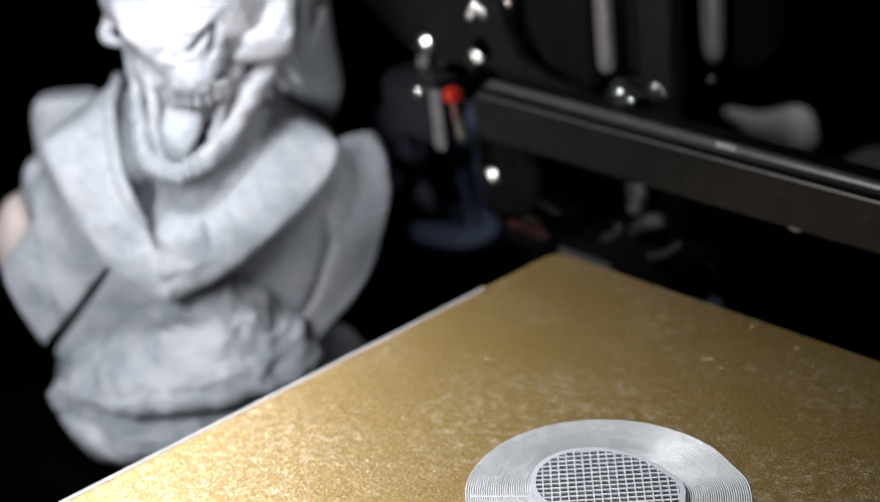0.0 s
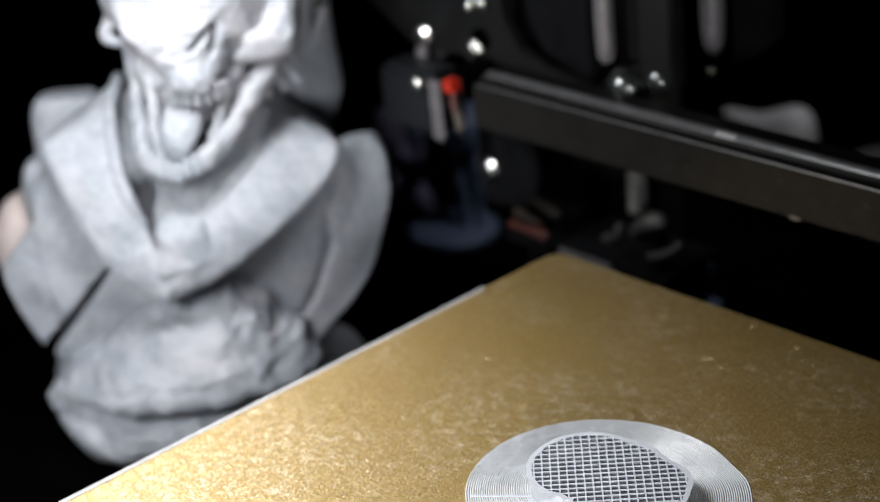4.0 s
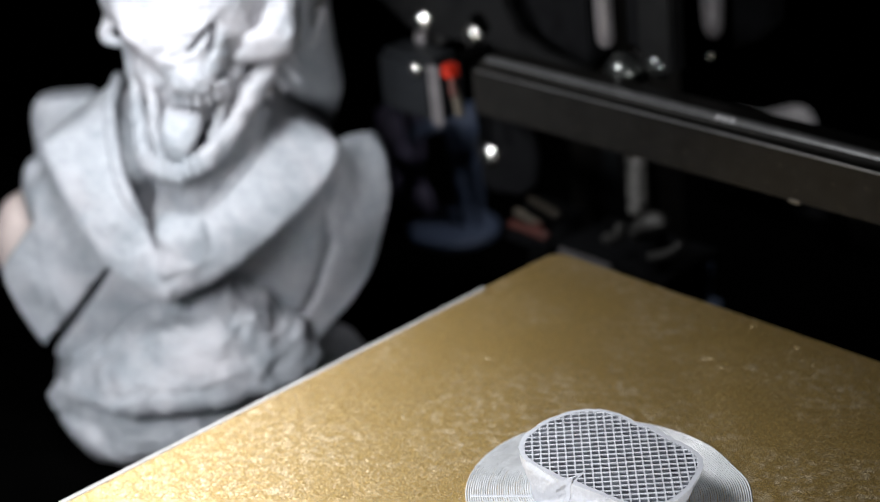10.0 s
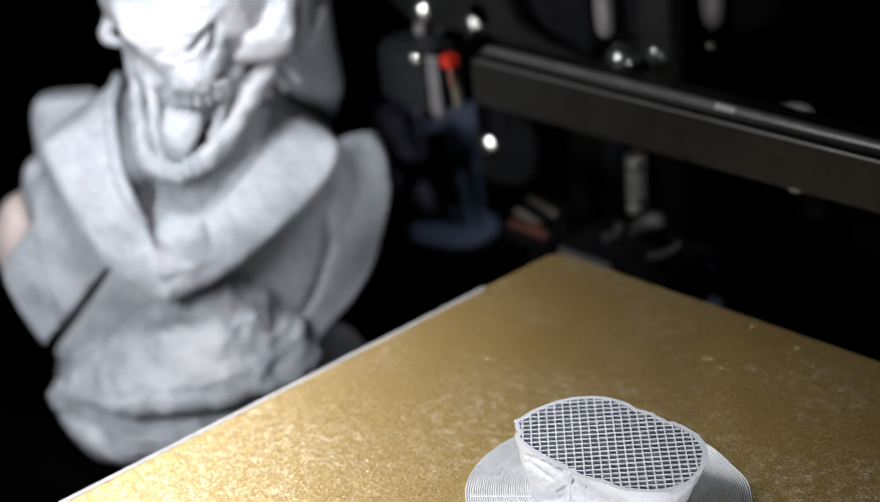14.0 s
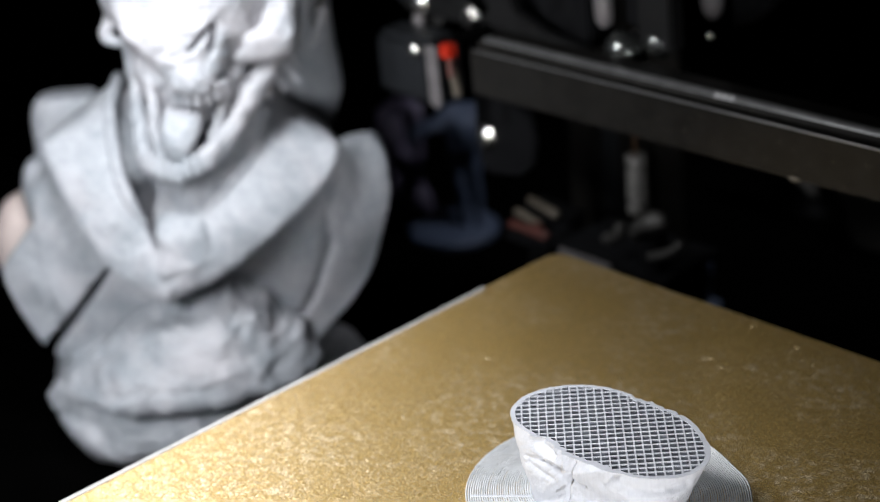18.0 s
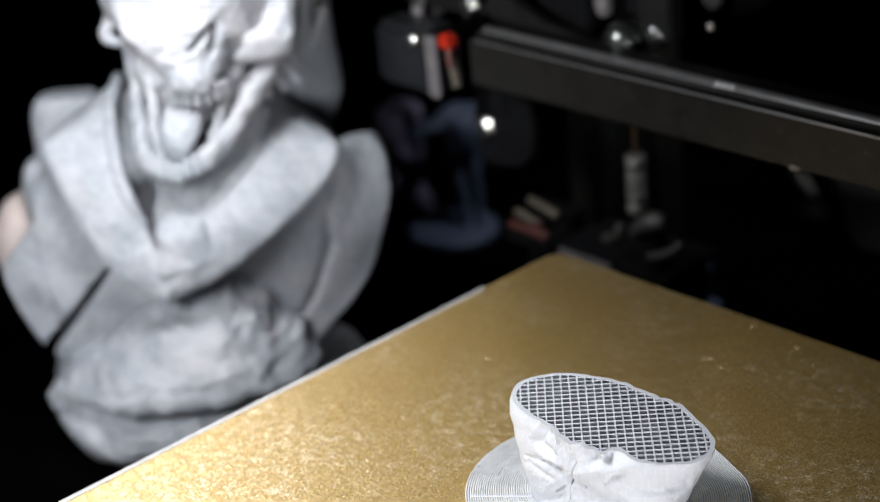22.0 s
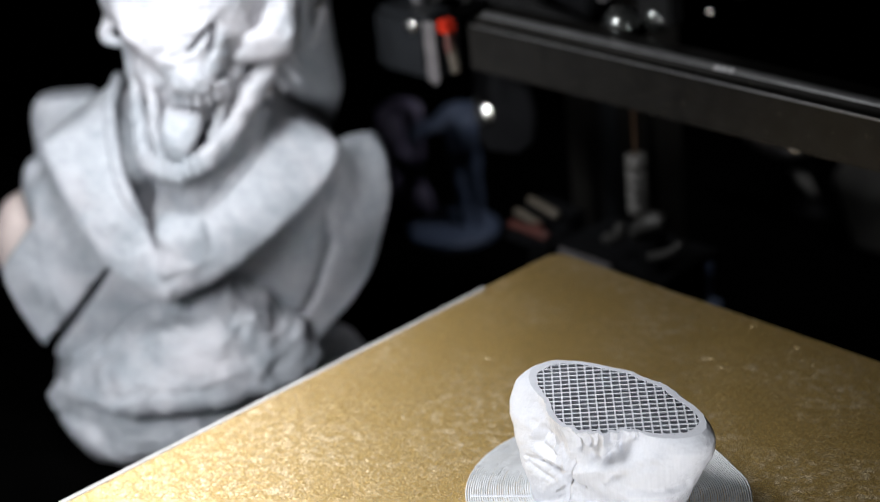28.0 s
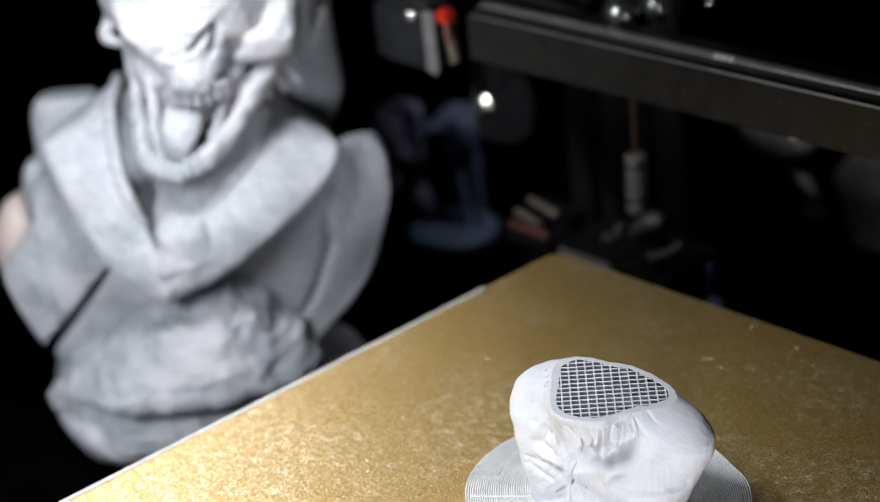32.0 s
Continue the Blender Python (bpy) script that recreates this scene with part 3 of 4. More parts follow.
    part("guide_pin", bm_loft(B(), [(142, -3.9, 100, 1.4, 1.4), (145, -4.0, 100, 3.6, 3.6), (152, -4.2, 100, 4.6, 4.6), (170, -4.3, 100, 4.9, 4.9), (240, -4.5, 100, 4.9, 4.9)], 24, 4), STEEL, g, "grey steel guide pin")
    # black box added to keep the lead screw above the rail dark
    part("added_dark_cover", bm_box(B(), -10.5, 0.8, 56, 63, 151, 240, 1), BLACK_PLASTIC, g, "added black box hiding the unlit lead screw")
    part("nut_plate", bm_box(B(), 1, 17, 50, 58, 146, 240, 1), GREY_PLATE, g, "dark grey nut plate")
    part("rear_block", bm_prism(B(), [(5, 139.3), (14, 143), (23, 152), (23, 240), (5, 240)], "y", 100, 110, 1), BLACK_PLASTIC, g)
    for x, y, z, r in ((-4.6, 48.5, 143.2, 8.4), (8.4, 53, 147.6, 5.6)):
        n = part("adjuster_nut", bm_ball(B(), (x, y, z), (r, r * 0.8, r), 24), NUT, g, "polished round nut", True)
        part("collar", bm_rod(B(), (x, y + 1, z), (x, y + 6, z), r * 0.85, r * 0.85, 6), STEEL, n)
    part("pin_head", bm_ball(B(), (-4.4, 99, 134.7), 1.7, 14), CHROME, g)
    return g


# ---- fixed frame, motor and lead screw ----
def build_frame():
    f = thing("printer_frame", (-70, 100, 0), "black aluminium printer frame with an upright and a motor mount", "printer frame")
    def upright(x0, x1, y0, y1, z0, z1):
        xs, ys = (x0 + x1) / 2, (y0 + y1) / 2
        o = [(x0, y0), (xs - 3, y0), (xs - 3, y0 + 5), (xs + 3, y0 + 5), (xs + 3, y0), (x1, y0), (x1, ys - 3), (x1 - 5, ys - 3), (x1 - 5, ys + 3), (x1, ys + 3), (x1, y1), (x0, y1)]
        return bm_prism(B(), o, "z", z0, z1)
    part("upright", upright(-97, -66, 112, 152, 20, 420), BLACK_ANO, f, "black slotted upright")
    part("bracket_edge", bm_box(B(), -73, -65, 106, 110, 20, 115, 1.2), SLATE, f, "dark bracket edge below the gantry")
    part("motor", bm_box(B(), -45, -3, 59.5, 93, 22, 62, 3), BLACK_PLASTIC, f, "black stepper motor")
    part("motor_plate", bm_box(B(), -58, 2, 58.5, 94, 62, 65, 0.8), BLACK_PLASTIC, f, "dark motor mounting plate")
    part("label_strip", bm_box(B(), -53.5, -25.5, 56.4, 58.3, 60.4, 64.6, 0.4), STEEL, f, "dull metal edge strip")
    part("base_beam", bm_box(B(), -110, 345, 52, 92, 6, 21.5, 1), BLACK_ANO, f, "black base beam")
    part("side_beam", bm_box(B(), 97, 137, -250, 51.9, 20, 60, 1), BLACK_ANO, f, "black base beam")
    part("foot", bm_box(B(), -100, -70, 60, 85, 0, 6, 1), RUBBER, f)
    part("foot", bm_box(B(), 300, 330, 60, 85, 0, 6, 1), RUBBER, f)
    part("foot", bm_box(B(), 105, 130, -245, -220, 0, 20, 1), RUBBER, f)
    # plugs by the motor
    for (x0, z0), (x1, z1), y, mat, label in (((-84.8, 67.2), (-62.8, 66.2), 60, PINK, "faded red wire plug"), ((-84.5, 71.2), (-70, 68.2), 64, CREAM, "cream wire plug"),
                                              ((-80.2, 76.2), (-63.4, 73), 68, CREAM, "cream wire plug")):
        m = ((x0 + x1) / 2, (z0 + z1) / 2)
        part("plug", bm_sweep(B(), [(x0, y, z0, 1.2, 1.0), (x0 + 2, y, z0 - 0.2, 1.7, 1.4), (m[0], y, m[1], 1.8, 1.4), (x1 - 2, y, z1 + 0.2, 1.9, 1.6), (x1, y, z1, 1.4, 1.1)], 12, 4, 3.2), mat, f, label)
    part("plug", bm_box(B(), -71, -66, 58.5, 62, 67, 70.5, 0.8), PINK, f, "faded red wire plug")
    part("plug_stand", bm_box(B(), -86, -60, 70.5, 82, 20, 72, 1), BLACK_PLASTIC, f)
    part("plug_tray", bm_box(B(), -86, -60, 57, 70.4, 60, 65, 1), BLACK_PLASTIC, f)
    # clamp below the coupling
    part("clamp", bm_sweep(B(), [(-28, 58, 76, 2.4, 2), (-24, 58, 77, 3.2, 2.6), (-20, 58, 80, 3, 3), (-19, 58, 84, 2.4, 2.4)], 12, 6), CAST, f, "dark grey cast clamp")
    part("clamp", bm_sweep(B(), [(-14, 60, 80, 3, 2.6), (-10, 60, 84, 5, 4), (-5, 60, 88, 5.4, 4.6), (2, 60, 90, 3.2, 3)], 14, 6, shift=lambda p: p + noise.noise_vector(p * 0.25) * 0.6), CAST, f, "dark grey cast clamp")
    part("clamp", bm_sweep(B(), [(-5, 58, 74, 1.8, 1.6), (1, 58, 76, 2.8, 2.2), (8, 58, 80, 2.8, 2.2), (12, 58, 84, 2, 1.8)], 12, 6), CAST, f, "dark grey cast clamp")
    part("standoff", bm_rod(B(), (-8, 64, 65), (-8, 64, 80), 6), BLACK_PLASTIC, f)
    return f


def build_lead_screw():
    """Turns once for every 8 mm of rise."""
    x, y = -20.7, 70.0
    s = thing("lead_screw", (x, y, 85), "thin oiled lead screw in a grey coupling", "lead screw")
    bm = B()
    bm_rod(bm, (x, y, 66), (x, y, 420), 0.65)
    part("rod", bm, BRASS, s, "oiled brown threaded rod")
    bm = B()
    turns, per = 60, 12
    rows = []
    for i in range(turns * per + 1):
        a = 2 * math.pi * i / per
        rows.append((x + 0.7 * math.cos(a), y + 0.7 * math.sin(a), 110 + 2.0 * i / per, 0.3, 0.3))
    part("thread", bm_sweep(bm, rows, 4, 1), BRASS, s)
    # the coupling's sleeve is cut in from one side
    sleeve = [(84.8, x, y, 3.6, 3.6), (85.4, x, y, 4.1, 4.1)]
    cx, cy = x + 1.5 * math.cos(radians(117)), y + 1.5 * math.sin(radians(117))
    for z in (90.0, 94.2, 98.4, 102.6):
        sleeve += [(z - 1.1, x, y, 4.1, 4.1), (z - 0.8, cx, cy, 2.5, 2.5), (z + 0.8, cx, cy, 2.5, 2.5), (z + 1.1, x, y, 4.1, 4.1)]
    c = part("coupling", bm_loft(B(), sleeve + [(108.8, x, y, 4.1, 4.1), (109.4, x, y, 3.6, 3.6)], 40, 3), ALU, s, "grey aluminium coupling")
    # black discs on the sleeve give the shade of set screw holes
    for z in (91, 106):
        for a in (0, 90):
            d = Vector((math.cos(radians(a)), math.sin(radians(a)), 0))
            p = Vector((x, y, z))
            part("hole_disc", bm_rod(B(), p + d * 3.0, p + d * 4.25, 1.7, 1.7, 20), RUBBER, c, "black disc for a shaded set screw hole")
    return s


# ---- sculptures round the printer ----
FRONT = Vector((0.752, -0.659, 0))
RIGHT = Vector((0.659, 0.752, 0))


def build_bust():
    """A primed grey sculpture of a hooded, open-mouthed skull on a rock; u to its side, v to the front, w up."""
    bm = B()

    def rough(amount, size):
        def f(p):
            n = noise.noise_vector(p * size) + 0.5 * noise.noise_vector(p * size * 2.3)
            return p + n * amount
        return f

    def craggy(p, amount):
        n = Vector((noise.turbulence(p * 0.035, 5, True), noise.turbulence(p * 0.035 + Vector((9, 3, 5)), 5, True), noise.turbulence(p * 0.05 + Vector((2, 8, 1)), 5, True)))
        ledge = (p.z + 6 * noise.noise(p * 0.03)) / 11 % 1.0
        p = p + Vector((p.x - 40, p.y - 12, 0)).normalized() * (0.6 * (1 - ledge) ** 2 - 0.2)
        return p + (n - Vector((0.5, 0.5, 0.5))) * amount + noise.noise_vector(p * 0.06) * amount * 0.4 + noise.noise_vector(p * 0.2) * 0.9 + noise.noise_vector(p * 0.5) * 0.45

    def dent(p, hollows):
        for u, w, a, b, lean, deep in hollows:
            du, dw = p.x - u - lean * (p.z - w), p.z - w
            d = (du / a) ** 2 + (dw / b) ** 2
            p = p + Vector((0, -deep * math.exp(-d * d), 0))
        return p

    def groove(p, lines):
        for u0, w0, u1, w1, width, deep in lines:
            du, dw = u1 - u0, w1 - w0
            f = min(1, max(0, ((p.x - u0) * du + (p.z - w0) * dw) / (du * du + dw * dw)))
            p = p + Vector((0, -deep * math.exp(-((p.x - u0 - du * f) ** 2 + (p.z - w0 - dw * f) ** 2) / width ** 2), 0))
        return p

    HOLLOWS = ((58.9, 180.7, 1.5, 5, 0.95, 9), (62.8, 179.5, 1.3, 5.5, 0.25, 8), (40, 192, 8, 5, 0, 1.5))

    def skull(p):
        p = p + noise.noise_vector(p * 0.06) * 1.4 + noise.noise_vector(p * 0.16) * 1.1 + noise.noise_vector(p * 0.45) * 0.5
        return dent(p, HOLLOWS) if p.y > 20 else p

    # rock: a broad upper boulder that overhangs a lower one
    bm_loft(bm, [(14, 38, 10, 30, 24), (24, 37, 13, 38, 29), (29, 34, 22, 48, 38), (34.5, 32.5, 25, 53, 41), (42, 34, 25, 49.5, 39), (50, 38, 25, 42, 35), (58, 42, 25, 33, 30), (66, 44.5, 24, 24, 23), (73, 45, 22, 13, 15)],
            150, 14, 2.3, lambda p: craggy(p, 4.5))
    bm_loft(bm, [(0, 26, 8, 34, 40), (6, 22, 10, 44, 47), (13, 20, 11, 47.5, 49), (20, 19, 11, 49, 48), (27, 20, 9, 47.5, 42), (38, 24, 6, 40, 34)],
            150, 12, 2.4, lambda p: craggy(p, 5.0))
    bm_loft(bm, [(0, 92, -6, 12, 14), (12, 92, -6, 13, 14), (22, 90, -6, 9, 10), (28, 88, -6, 4, 5)], 48, 6, 2.2, lambda p: craggy(p, 4.0))

    # cape over the shoulders: a thick curved shield with a sharp rim, split by a crack on one side
    RIM = [(-11, 133), (-11.9, 125.7), (-19.3, 115.7), (-22.2, 102.5), (-33.1, 90), (-38.3, 81.8), (-35.1, 67.5), (-27.9, 49.8), (-24.1, 45.5), (-22.5, 41.3), (-15.6, 33.9), (8.7, 24.5), (43.8, 22), (67.7, 25), (77, 29), (83.5, 36.5), (92.5, 46), (104, 57), (112, 69), (120.3, 92.3), (120.9, 101), (120.6, 110), (117.5, 118), (111, 120.3), (103, 120.3), (94, 116), (75, 104), (55, 96), (37, 86), (22, 96), (5, 116)]

    def cape(u, w):
        v = 31.5 - 7.0 * math.hypot((u - 38) / 80, (w - 75) / 55) ** 2.2 + 0.7 * noise.noise(Vector((u, 0, w)) * 0.05) + 0.3 * math.sin(math.hypot(u - 40, w - 130) * 0.32) - 0.006 * max(0, u - 76) ** 2
        f = min(1, max(-0.15, ((u + 24) * 32 + (w - 48) * 36) / (32 * 32 + 36 * 36)))
        d = math.hypot(u + 24 - 32 * f, w - 48 - 36 * f)
        p = Vector((u, v - 30 * math.exp(-(d / (2.1 - 0.9 * f + 0.6 * noise.noise(Vector((u, 3, w)) * 0.12))) ** 6), w))
        return groove(p, ((95, 100, 95, 80, 1.8, 2.0), (95, 80, 86, 60, 1.8, 1.8), (86, 60, 76, 46, 1.8, 1.5), (-24, 88, -19, 58, 1.4, 0.8), (28, 70, 54, 80, 5, 7), (54, 80, 68, 88, 5, 8), (68, 88, 96, 107, 5, 7), (26, 72, 8, 91, 4, 5), (8, 91, -7, 122, 3.5, 4), (40, 66, 62, 74, 4, 1.5)))

    rim = catmull([*RIM, RIM[0]], 14)[:-1]
    mid = Vector((37, 68))
    n, m = len(rim), 90
    front = [[bm.verts.new(cape(*mid.lerp(Vector(r), k / m)) / 1000) for r in rim] for k in range(1, m + 1)]
    back = [[bm.verts.new((cape(*r) + Vector((0, -7, 0))) / 1000) for r in rim], [bm.verts.new(Vector((mid.x + 0.5 * (r[0] - mid.x), 2, mid.y + 0.5 * (r[1] - mid.y))) / 1000) for r in rim]]
    hub = bm.verts.new(cape(*mid) / 1000)
    faces = [bm.faces.new((hub, front[0][i], front[0][(i + 1) % n])) for i in range(n)]
    for r0, r1 in zip(front + back[:1], front[1:] + back):
        faces += [bm.faces.new((r0[i], r0[(i + 1) % n], r1[(i + 1) % n], r1[i])) for i in range(n)]
    faces.append(bm.faces.new(back[1]))
    bmesh.ops.recalc_face_normals(bm, faces=faces)
    for f in faces[:-2 * n - 1]:
        f.smooth = True
    # body behind the cape
    bm_loft(bm, [(20, 30, -8, 44, 18), (50, 34, -12, 54, 20), (84, 40, -12, 58, 20), (104, 44, -8, 58, 22), (116, 46.6, -2, 54, 24), (124, 46.6, -3, 48, 22), (134, 46, -8, 36, 16), (146, 46, -8, 30, 14)], 96, 6, 2.6, rough(0.8, 0.05))

    # two broad lapels that meet in a point, each a thick slab between an inner and an outer edge
    def lapel(rows, thick, m=12):
        line = catmull(rows, 10)
        grid = []
        for side in (0, 1):
            for k in range(m + 1):
                f = k / m
                row = []
                for r in line:
                    p = Vector(r[:3]).lerp(Vector(r[3:]), f)
                    edge = min(1.0, min(f, 1 - f) * m / 0.7)
                    p += Vector((0, 1.8 * math.sin(f * math.pi) - (thick * side) * (0.7 + 0.3 * edge), 0.6 * math.sin(f * math.pi) - 0.4 * thick * side))
                    n = noise.noise_vector(p * 0.05) * 1.0 + noise.noise_vector(p * 0.17) * 0.45
                    row.append(bm.verts.new((p + n) / 1000))
                grid.append(row)
        order = grid[:m + 1] + grid[m + 1:][::-1]
        n = len(line)
        faces = []
        for r0, r1 in zip(order, order[1:] + order[:1]):
            faces += [bm.faces.new((r0[i], r0[i + 1], r1[i + 1], r1[i])) for i in range(n - 1)]
        for e in (0, n - 1):
            faces.append(bm.faces.new([r[e] for r in order]))
        bmesh.ops.recalc_face_normals(bm, faces=faces)
        for f in faces:
            f.smooth = True

    one = [(17.5, 0, 152.3, -9.4, 10, 136.4), (15.5, 20, 146.6, -11.3, 29, 138.6), (16.7, 34, 137.7, -9.4, 37, 131.6), (18.5, 42, 126.6, -5, 43, 122), (21.8, 47, 116.6, 0.3, 48, 110.6),
           (27, 50, 106.7, 5.8, 52, 101), (31, 54, 97.3, 11.8, 54, 91), (36.1, 56, 86.1, 28.8, 57, 77)]
    other = [(77.6, -5, 137.1, 93.2, 2, 125.9), (76.3, 12, 133.8, 102.5, 27, 125.4), (72.4, 28, 128.3, 100.5, 34, 117.6), (64.9, 38, 121.3, 93.4, 41, 111.2), (54.6, 46, 113.8, 81.6, 48, 102.6),
             (46.9, 51, 108.1, 67.6, 52, 94.2), (41.2, 55, 99, 53.6, 56, 86), (34.2, 57, 86.8, 28.8, 57, 77)]
    lapel(one, 7)
    lapel(other, 7)
    # rolled inner edges of the lapels
    bm_sweep(bm, [(*r[:3], 2.6, 2.6) for r in one[:5]] + [(*one[5][:3], 0.8, 0.8)], 12, 8)
    bm_sweep(bm, [(*r[:3], 2.0, 2.0) for r in other[:4]] + [(*other[4][:3], 1.4, 1.4), (*other[5][:3], 0.6, 0.6)], 12, 8)
    # strap that crosses to the clasp, and the clasp
    bm_sweep(bm, [(27.8, 51, 102, 1.6, 0.8), (22, 51.5, 97.5, 2.2, 1.0), (17, 51, 93, 1.4, 0.6)], 10, 6)
    bm_loft(bm, [(79, 31, 54, 2.5, 2.5), (84, 34.5, 53.5, 8, 3.2), (90, 39, 55, 10, 4), (97, 41, 54, 10.5, 4.6), (104, 40.5, 52, 10, 4.6), (109, 40.5, 48, 9, 4), (111, 40.5, 46, 4, 3)], 40, 6, 2.6, rough(0.9, 0.09))
    # neck, set back in the collar, with a tendon
    bm_loft(bm, [(78, 38, 20, 16, 18), (98, 40, 33, 14, 16), (112, 44, 32, 15.5, 15), (126, 47.5, 24, 19.5, 15), (140, 50, 13, 23, 14), (170, 50, 8, 26, 18)], 40, 5, 2, rough(1.2, 0.12))
    bm_loft(bm, [(98, 41.5, 47, 4.5, 4), (106, 41.5, 45, 4, 4), (116, 40, 41, 5, 5), (126, 40, 40, 6, 6)], 24, 5, 2, rough(0.8, 0.15))
    bm_loft(bm, [(102, 47, 37, 5, 6), (112, 53, 35, 8, 8), (122, 59.5, 31, 9, 8), (132, 65, 25, 9.5, 8), (142, 69, 19, 9, 8)], 28, 5, 2, rough(1.2, 0.15))
    # cranium, and the upper jaw from the nose to the teeth
    bm_loft(bm, [(158, 54, 10, 17, 16), (165, 54, 15, 23, 23), (177, 54, 20, 28, 29), (190, 53, 19, 33, 34), (210, 53, 10, 35, 40), (228, 53, 4, 30, 36), (240, 53, 2, 16, 20)], 80, 9, 2.3, skull)
    bm_loft(bm, [(157.5, 53, 42, 7, 8), (160, 53, 43, 9.5, 10), (166, 53.5, 43, 11, 11), (174, 51.5, 40, 16.5, 13.5), (182, 50.5, 36, 23, 17.5), (190, 51, 30, 28, 23), (198, 52, 26, 29, 25)], 120, 14, 2.4, skull)
    # flesh of the cheeks, and the gum behind the upper teeth
    bm_loft(bm, [(140, 49, 18, 17, 14), (150, 51, 24, 21, 15), (158, 51, 28, 21.5, 15), (168, 50, 30, 22, 15), (180, 50, 28, 22, 15)], 60, 6, 2.4, rough(1.2, 0.14))
    bm_loft(bm, [(146, 54, 25, 10, 10), (152, 54, 31, 13, 12), (160, 54, 34, 14, 12)], 32, 5, 2.2, rough(0.8, 0.12))
    # broad angular cheek with a shallow eye socket
    bm_loft(bm, [(163.5, 76, 27, 9, 7), (166, 77, 30, 13.5, 10), (172, 78, 31, 15.5, 12), (180, 78.5, 30, 16, 13), (190, 79, 26, 16, 13), (202, 79, 18, 13, 12), (212, 76, 11, 9, 8)], 56, 8, 3.6,
            lambda p: dent(p + noise.noise_vector(p * 0.12) * 0.7, ((79, 184.5, 8, 6, 0, 7), (88, 178, 3, 3, 0, 1.5), (70, 174, 2.4, 5, 0.3, 3))))
    # open jaw: a bent bar, strands of flesh at its sides, teeth and tongue
    bm_sweep(bm, [(28, 20, 160, 3, 5), (28, 34, 142, 3, 5), (30, 44, 134, 3.2, 4.4), (36, 51, 129.5, 3.4, 4.2), (44, 53, 129, 3.6, 4.2), (53, 50, 132, 3.6, 4.6), (61, 43, 137, 3.6, 5), (72, 28, 150, 3, 5)], 16, 10, 2.6, shift=rough(1.3, 0.22))
    for u, v, w, r in ((28.5, 26, 176, 2.8), (35.5, 37, 170, 2.2)):
        bm_sweep(bm, [(u, v, w, r + 1, r + 1), (u + 0.5, v + 6, w - 16, r, r), (u, v + 9, w - 30, r, r), (u + 4, v + 14, w - 42, r + 0.6, r)], 12, 10, shift=rough(1.0, 0.2))
    bm_sweep(bm, [(84, 24, 166, 5.5, 5), (80, 29, 160, 5.2, 5), (73.5, 34, 153, 5, 4.6), (67.5, 39, 145, 4.6, 4.4), (60.5, 44, 136.5, 4.2, 4), (53, 48, 129.5, 3.6, 3.6)], 16, 10, 2.4, shift=rough(1.1, 0.18))
    bm_sweep(bm, [(70, 36, 166, 2.6, 2.2), (66, 39, 158, 2.2, 2), (61, 42, 148, 2, 2), (56, 45, 138, 1.8, 1.8)], 12, 10, shift=rough(1.0, 0.2))
    bm_loft(bm, [(133, 44, 49, 3, 3), (136, 44.4, 49, 5, 5), (141, 45, 48, 7.2, 6), (146, 45.8, 46, 8, 6), (149.5, 46.4, 43, 7.4, 6), (152, 46.5, 37, 5, 4)], 28, 5, 2.3, rough(0.6, 0.15))
    for i in range(11):
        a = radians(-75 + 150 * i / 10)
        w = 126 + 4 * abs(math.sin(a)) + 1.2 * random.random()
        bm_loft(bm, [(w, 43.5 + 14 * math.sin(a), 41.5 + 14.5 * math.cos(a), 2.3, 2.1), (w + 4, 43.5 + 13.6 * math.sin(a), 41.5 + 14 * math.cos(a), 2.1, 1.9), (w + 8, 43.5 + 13 * math.sin(a), 41.5 + 13.5 * math.cos(a), 0.9, 0.9)], 10, 3)
    for i in range(9):
        a = radians(-76 + 152 * i / 8)
        w = 152.5 + 1.5 * random.random()
        bm_loft(bm, [(w, 54 + 12 * math.sin(a), 37 + 12.5 * math.cos(a), 1.1, 1.0), (w + 3, 54 + 12 * math.sin(a), 37 + 12.5 * math.cos(a), 2.0, 1.9), (w + 8, 54 + 11.5 * math.sin(a), 38 + 12.5 * math.cos(a), 2.2, 2.2)], 10, 3)
    # torn locks beside the temples
    for a, m, c, r in (((27, 26, 187), (21, 27, 181), (18, 27, 176), 3.4), ((19, 27, 177.5), (23, 28, 175.5), (27, 29, 175), 2.6), ((102, 4, 174), (101, 5, 169), (96, 8, 159), 2.8),
                       ((84, 22, 164), (87, 23, 157), (92.5, 24, 149), 2.6), ((82, 24, 158), (84, 25, 152), (85, 25, 147), 2.2), ((79, 26, 156), (79, 27, 150), (78, 27, 145), 1.8), ((88, 20, 164), (90, 21, 159), (91.5, 22, 155), 1.8)):
        bm_sweep(bm, [(*a, r, r), (*m, r * 0.85, r * 0.85), (*c, r * 0.35, r * 0.35)], 10, 5, shift=rough(0.7, 0.25))
    # hood behind the head
    bm_loft(bm, [(104, 66, -34, 22, 10), (112, 68, -35, 30, 15), (126, 71, -36, 33, 18), (140, 71, -37, 33.5, 19), (150, 71, -38, 32.5, 20), (165, 70, -38, 33, 22), (190, 68, -38, 36, 24), (220, 62, -38, 39, 26), (244, 56, -36, 24, 18)], 64, 6, 2.3, rough(1.5, 0.05))
    # shoulder pads
    bm_loft(bm, [(106, -6, -14, 15, 12), (118, -7, -14, 16, 13), (132, -8, -14, 15, 12), (141, -8, -14, 12.5, 9), (142.5, -7, -14, 9, 6)], 40, 6, 3.8, rough(1.0, 0.06))
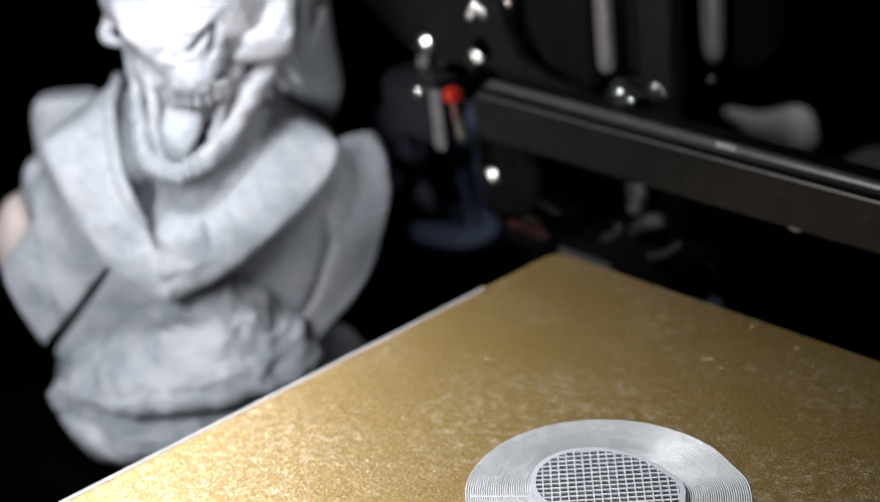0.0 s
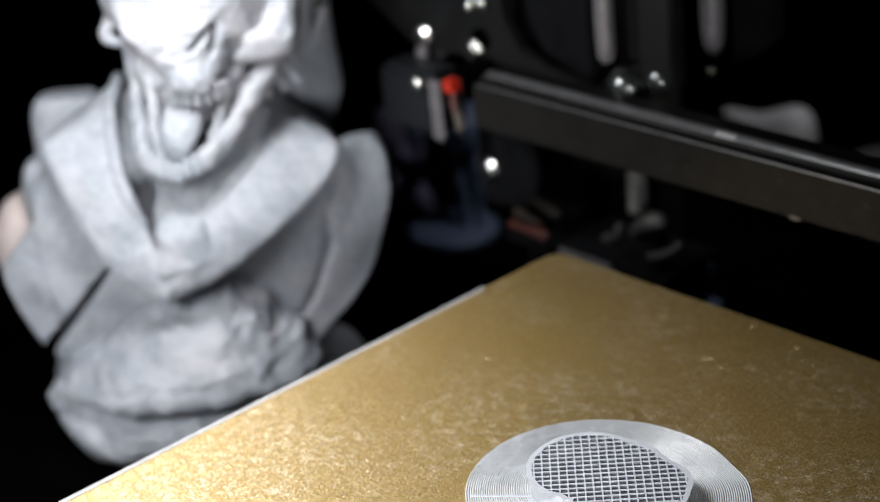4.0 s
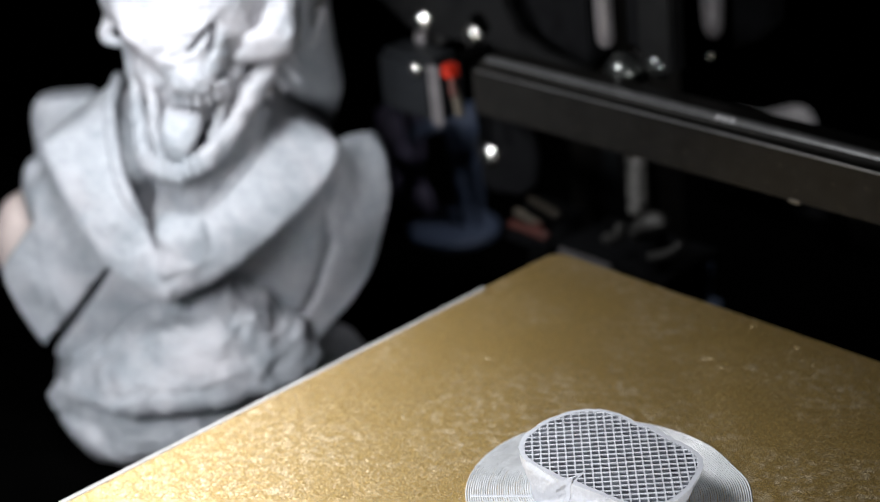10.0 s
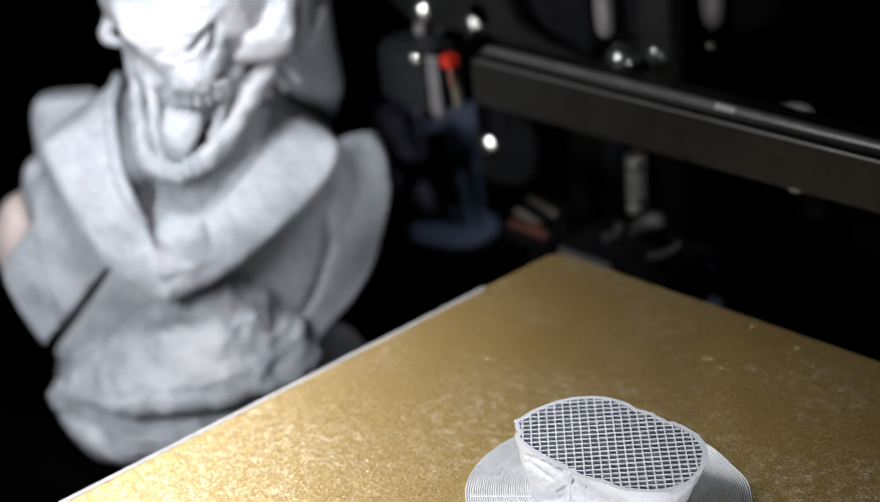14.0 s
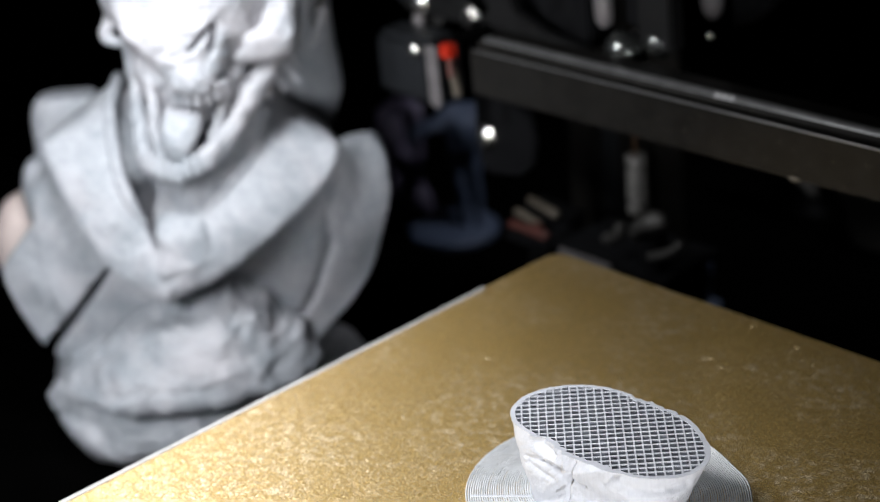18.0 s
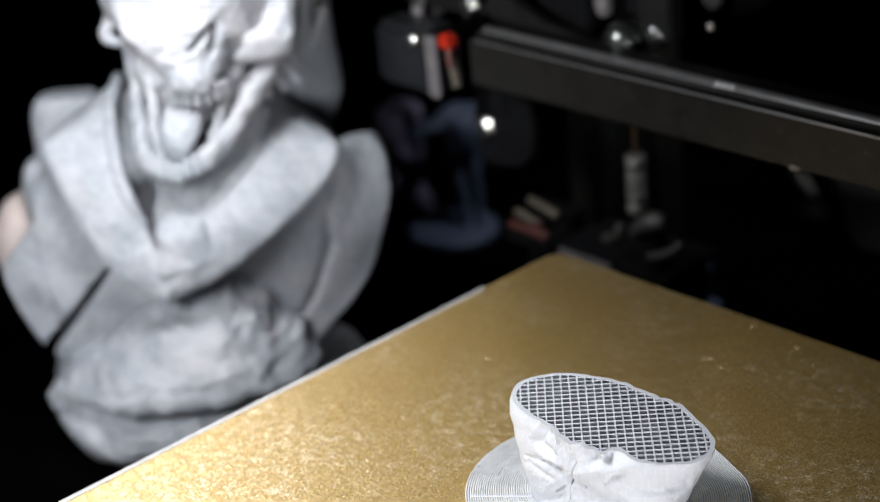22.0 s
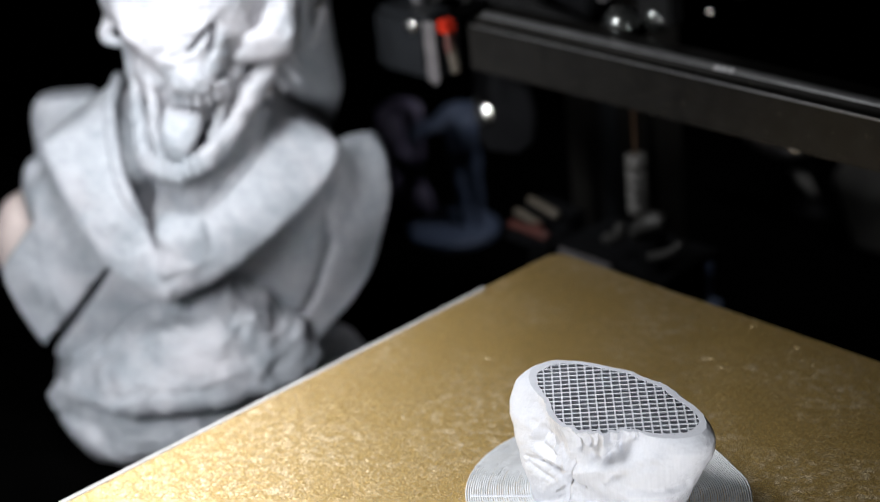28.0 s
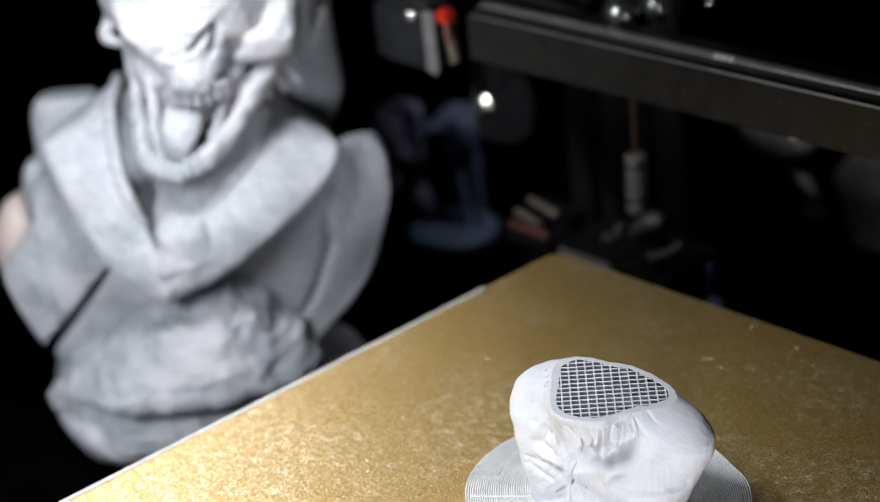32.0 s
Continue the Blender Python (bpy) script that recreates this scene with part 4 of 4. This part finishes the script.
    bm_loft(bm, [(96, -20, 0, 8, 11), (108, -20, 0, 8.5, 11), (118, -20, 0, 7, 9), (121.5, -20, 0, 4, 6)], 32, 5, 3.2, rough(1.0, 0.06))
    # rounded pink piece at the side
    bm_loft(bm, [(58, -32, -12, 7, 8), (68, -35, -12, 12, 12), (82, -34, -12, 15, 14), (95, -32, -12, 12, 12), (102, -31, -12, 5, 6)], 40, 6, 2, rough(1.0, 0.05), 1)
    base = Vector((-0.189, -0.074, 0.0))
    for v in bm.verts:
        p = v.co
        v.co = base + RIGHT * p.x + FRONT * p.y + Vector((0, 0, p.z))
    for v in bm.verts:
        v.co.z = max(v.co.z, 0.0)
    whole("bust", bm, (BUST, BUST_PINK), "light grey hooded skull bust on a rock, standing on the table", "statue")


def build_figures():
    soft = lambda p: p + noise.noise_vector(p * 0.09) * 2.2
    side = RIGHT
    # a striding figure with spread arms on a round base
    mid = Vector((-206.9, 137.7, 0))
    bm = B()
    bm_loft(bm, [(0, mid.x, mid.y, 22, 22), (1, mid.x, mid.y, 23, 23), (4, mid.x, mid.y, 23, 23), (5, mid.x, mid.y, 21.5, 21.5)], 48, 3)
    axis = mid + side * 8
    for off, foot in ((-3.5, -1), (3.5, 5)):
        p, q = axis + side * off, axis + side * (foot + off * 0.3)
        bm_loft(bm, [(4, q.x, q.y, 5, 4.5), (10, q.x, q.y, 3, 3), (28, (p.x + q.x) / 2, (p.y + q.y) / 2, 3.4, 3.4), (46, p.x, p.y, 4.4, 4.4), (54, p.x, p.y, 4, 4)], 24, 5, 2, soft)
    bm_loft(bm, [(46, axis.x, axis.y, 8, 7), (56, axis.x, axis.y, 10, 8), (62, axis.x, axis.y, 10, 8), (67, axis.x, axis.y, 5, 5)], 28, 5, 2, soft)
    rows = [(-23, 52, 2.6), (-18, 59, 3.6), (-8, 64, 4.4), (0, 66, 4.8), (8, 65, 4.4), (15, 60, 3.8), (19, 53, 2.8)]
    bm_sweep(bm, [(*(axis + side * u)[:2], w, r, r) for u, w, r in rows], 14, 6, shift=soft)
    whole("figurine", bm, NAVY, "dark blue figurine with spread arms on a round base", "statue")
    # an arched violet figure
    bm = bm_sweep(B(), [(-253.3, 140, 56.2, 3.6, 3.6), (-232.9, 140, 63.5, 3.6, 3.6), (-231.6, 140, 42.3, 3.6, 3.6), (-238.3, 140, 18.7, 3.6, 3.6), (-256, 140, 8.5, 3.6, 3.6)], 16, 8, shift=soft)
    bm_loft(bm, [(0, -246, 140, 14, 14), (6, -246, 140, 14, 14), (24, -250, 140, 10, 9), (40, -254, 140, 9, 8), (58, -252, 140, 6, 6)], 32, 5, 2.3, soft)
    for v in bm.verts:
        v.co.z = max(v.co.z, 0)
    whole("figurine", bm, PLUM, "dark violet arched figurine standing in shadow", "statue")
    bm = bm_loft(B(), [(0, -52, 150, 6, 6), (1.5, -52, 150, 6, 6), (3, -52, 150, 1.6, 1.6), (10, -52, 150, 1.8, 1.8), (18, -52, 150, 3.0, 2.4), (25, -52, 150, 2.0, 2.0)], 20, 4)
    whole("figurine", bm, NAVY, "small slender dark blue figurine behind the bed", "statue")
    # pale pieces on the table behind the printer
    wavy = lambda q: q + noise.noise_vector(q * 0.06) * 2
    bm = B()
    bm_sweep(bm, [(-119, 250, 49, 2, 2), (-108, 250, 47, 4, 4.5), (-97, 250, 44.5, 7, 8.5), (-84, 250, 45.5, 8, 12), (-73, 250, 49, 8, 12), (-66, 250, 51, 3, 8)], 20, 8, 2.6, shift=lambda q: q + noise.noise_vector(q * 0.05) * 0.8)
    bm_sweep(bm, [(-78, 248, 29, 1.6, 1.6), (-70, 248, 24, 2.6, 2.6), (-62, 247, 18, 1.4, 1.4)], 14, 6, material=2)
    bm_loft(bm, [(2, -24, 250, 17, 12), (10, -26, 250, 17, 13), (20, -24, 250, 21, 15), (32, -24, 250, 26, 16), (44, -20, 250, 22, 13), (50, -16, 250, 10, 8)], 40, 6, 2.4, wavy, 2)
    bm_loft(bm, [(0, -84, 262, 20, 10), (10, -84, 262, 10, 6), (36, -84, 260, 8, 6)], 24, 4, material=1)
    bm_loft(bm, [(0, -26, 254, 18, 12), (8, -26, 252, 12, 9)], 24, 4, material=1)
    whole("sculpture", bm, (PALE, BLACK_PLASTIC, ALU), "pale grey wavy sculpture on the table behind the printer", "statue")


# ---- movement ----
def motions(laid, gantry, lead):
    base = gantry.location.copy()
    walk(gantry, [(t, Matrix.Translation(base + Vector((0, 0, RISE * t)))) for t in range(0, 33, 2)])
    at = lead.location.copy()
    walk(lead, [(t, Matrix.Translation(at) @ pose(0, 0, 0, 0, 0, -41 - 45 * (t - 6.4))) for t in range(0, 33)])
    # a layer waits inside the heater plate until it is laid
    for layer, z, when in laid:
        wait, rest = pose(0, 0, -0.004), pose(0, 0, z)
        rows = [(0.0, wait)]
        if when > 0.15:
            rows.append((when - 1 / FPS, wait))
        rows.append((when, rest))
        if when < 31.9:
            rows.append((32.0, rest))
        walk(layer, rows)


build_room()
build_frame()
LEAD = build_lead_screw()
GANTRY = build_gantry()
build_bust()
build_figures()
build_bed()
LAID = build_print()
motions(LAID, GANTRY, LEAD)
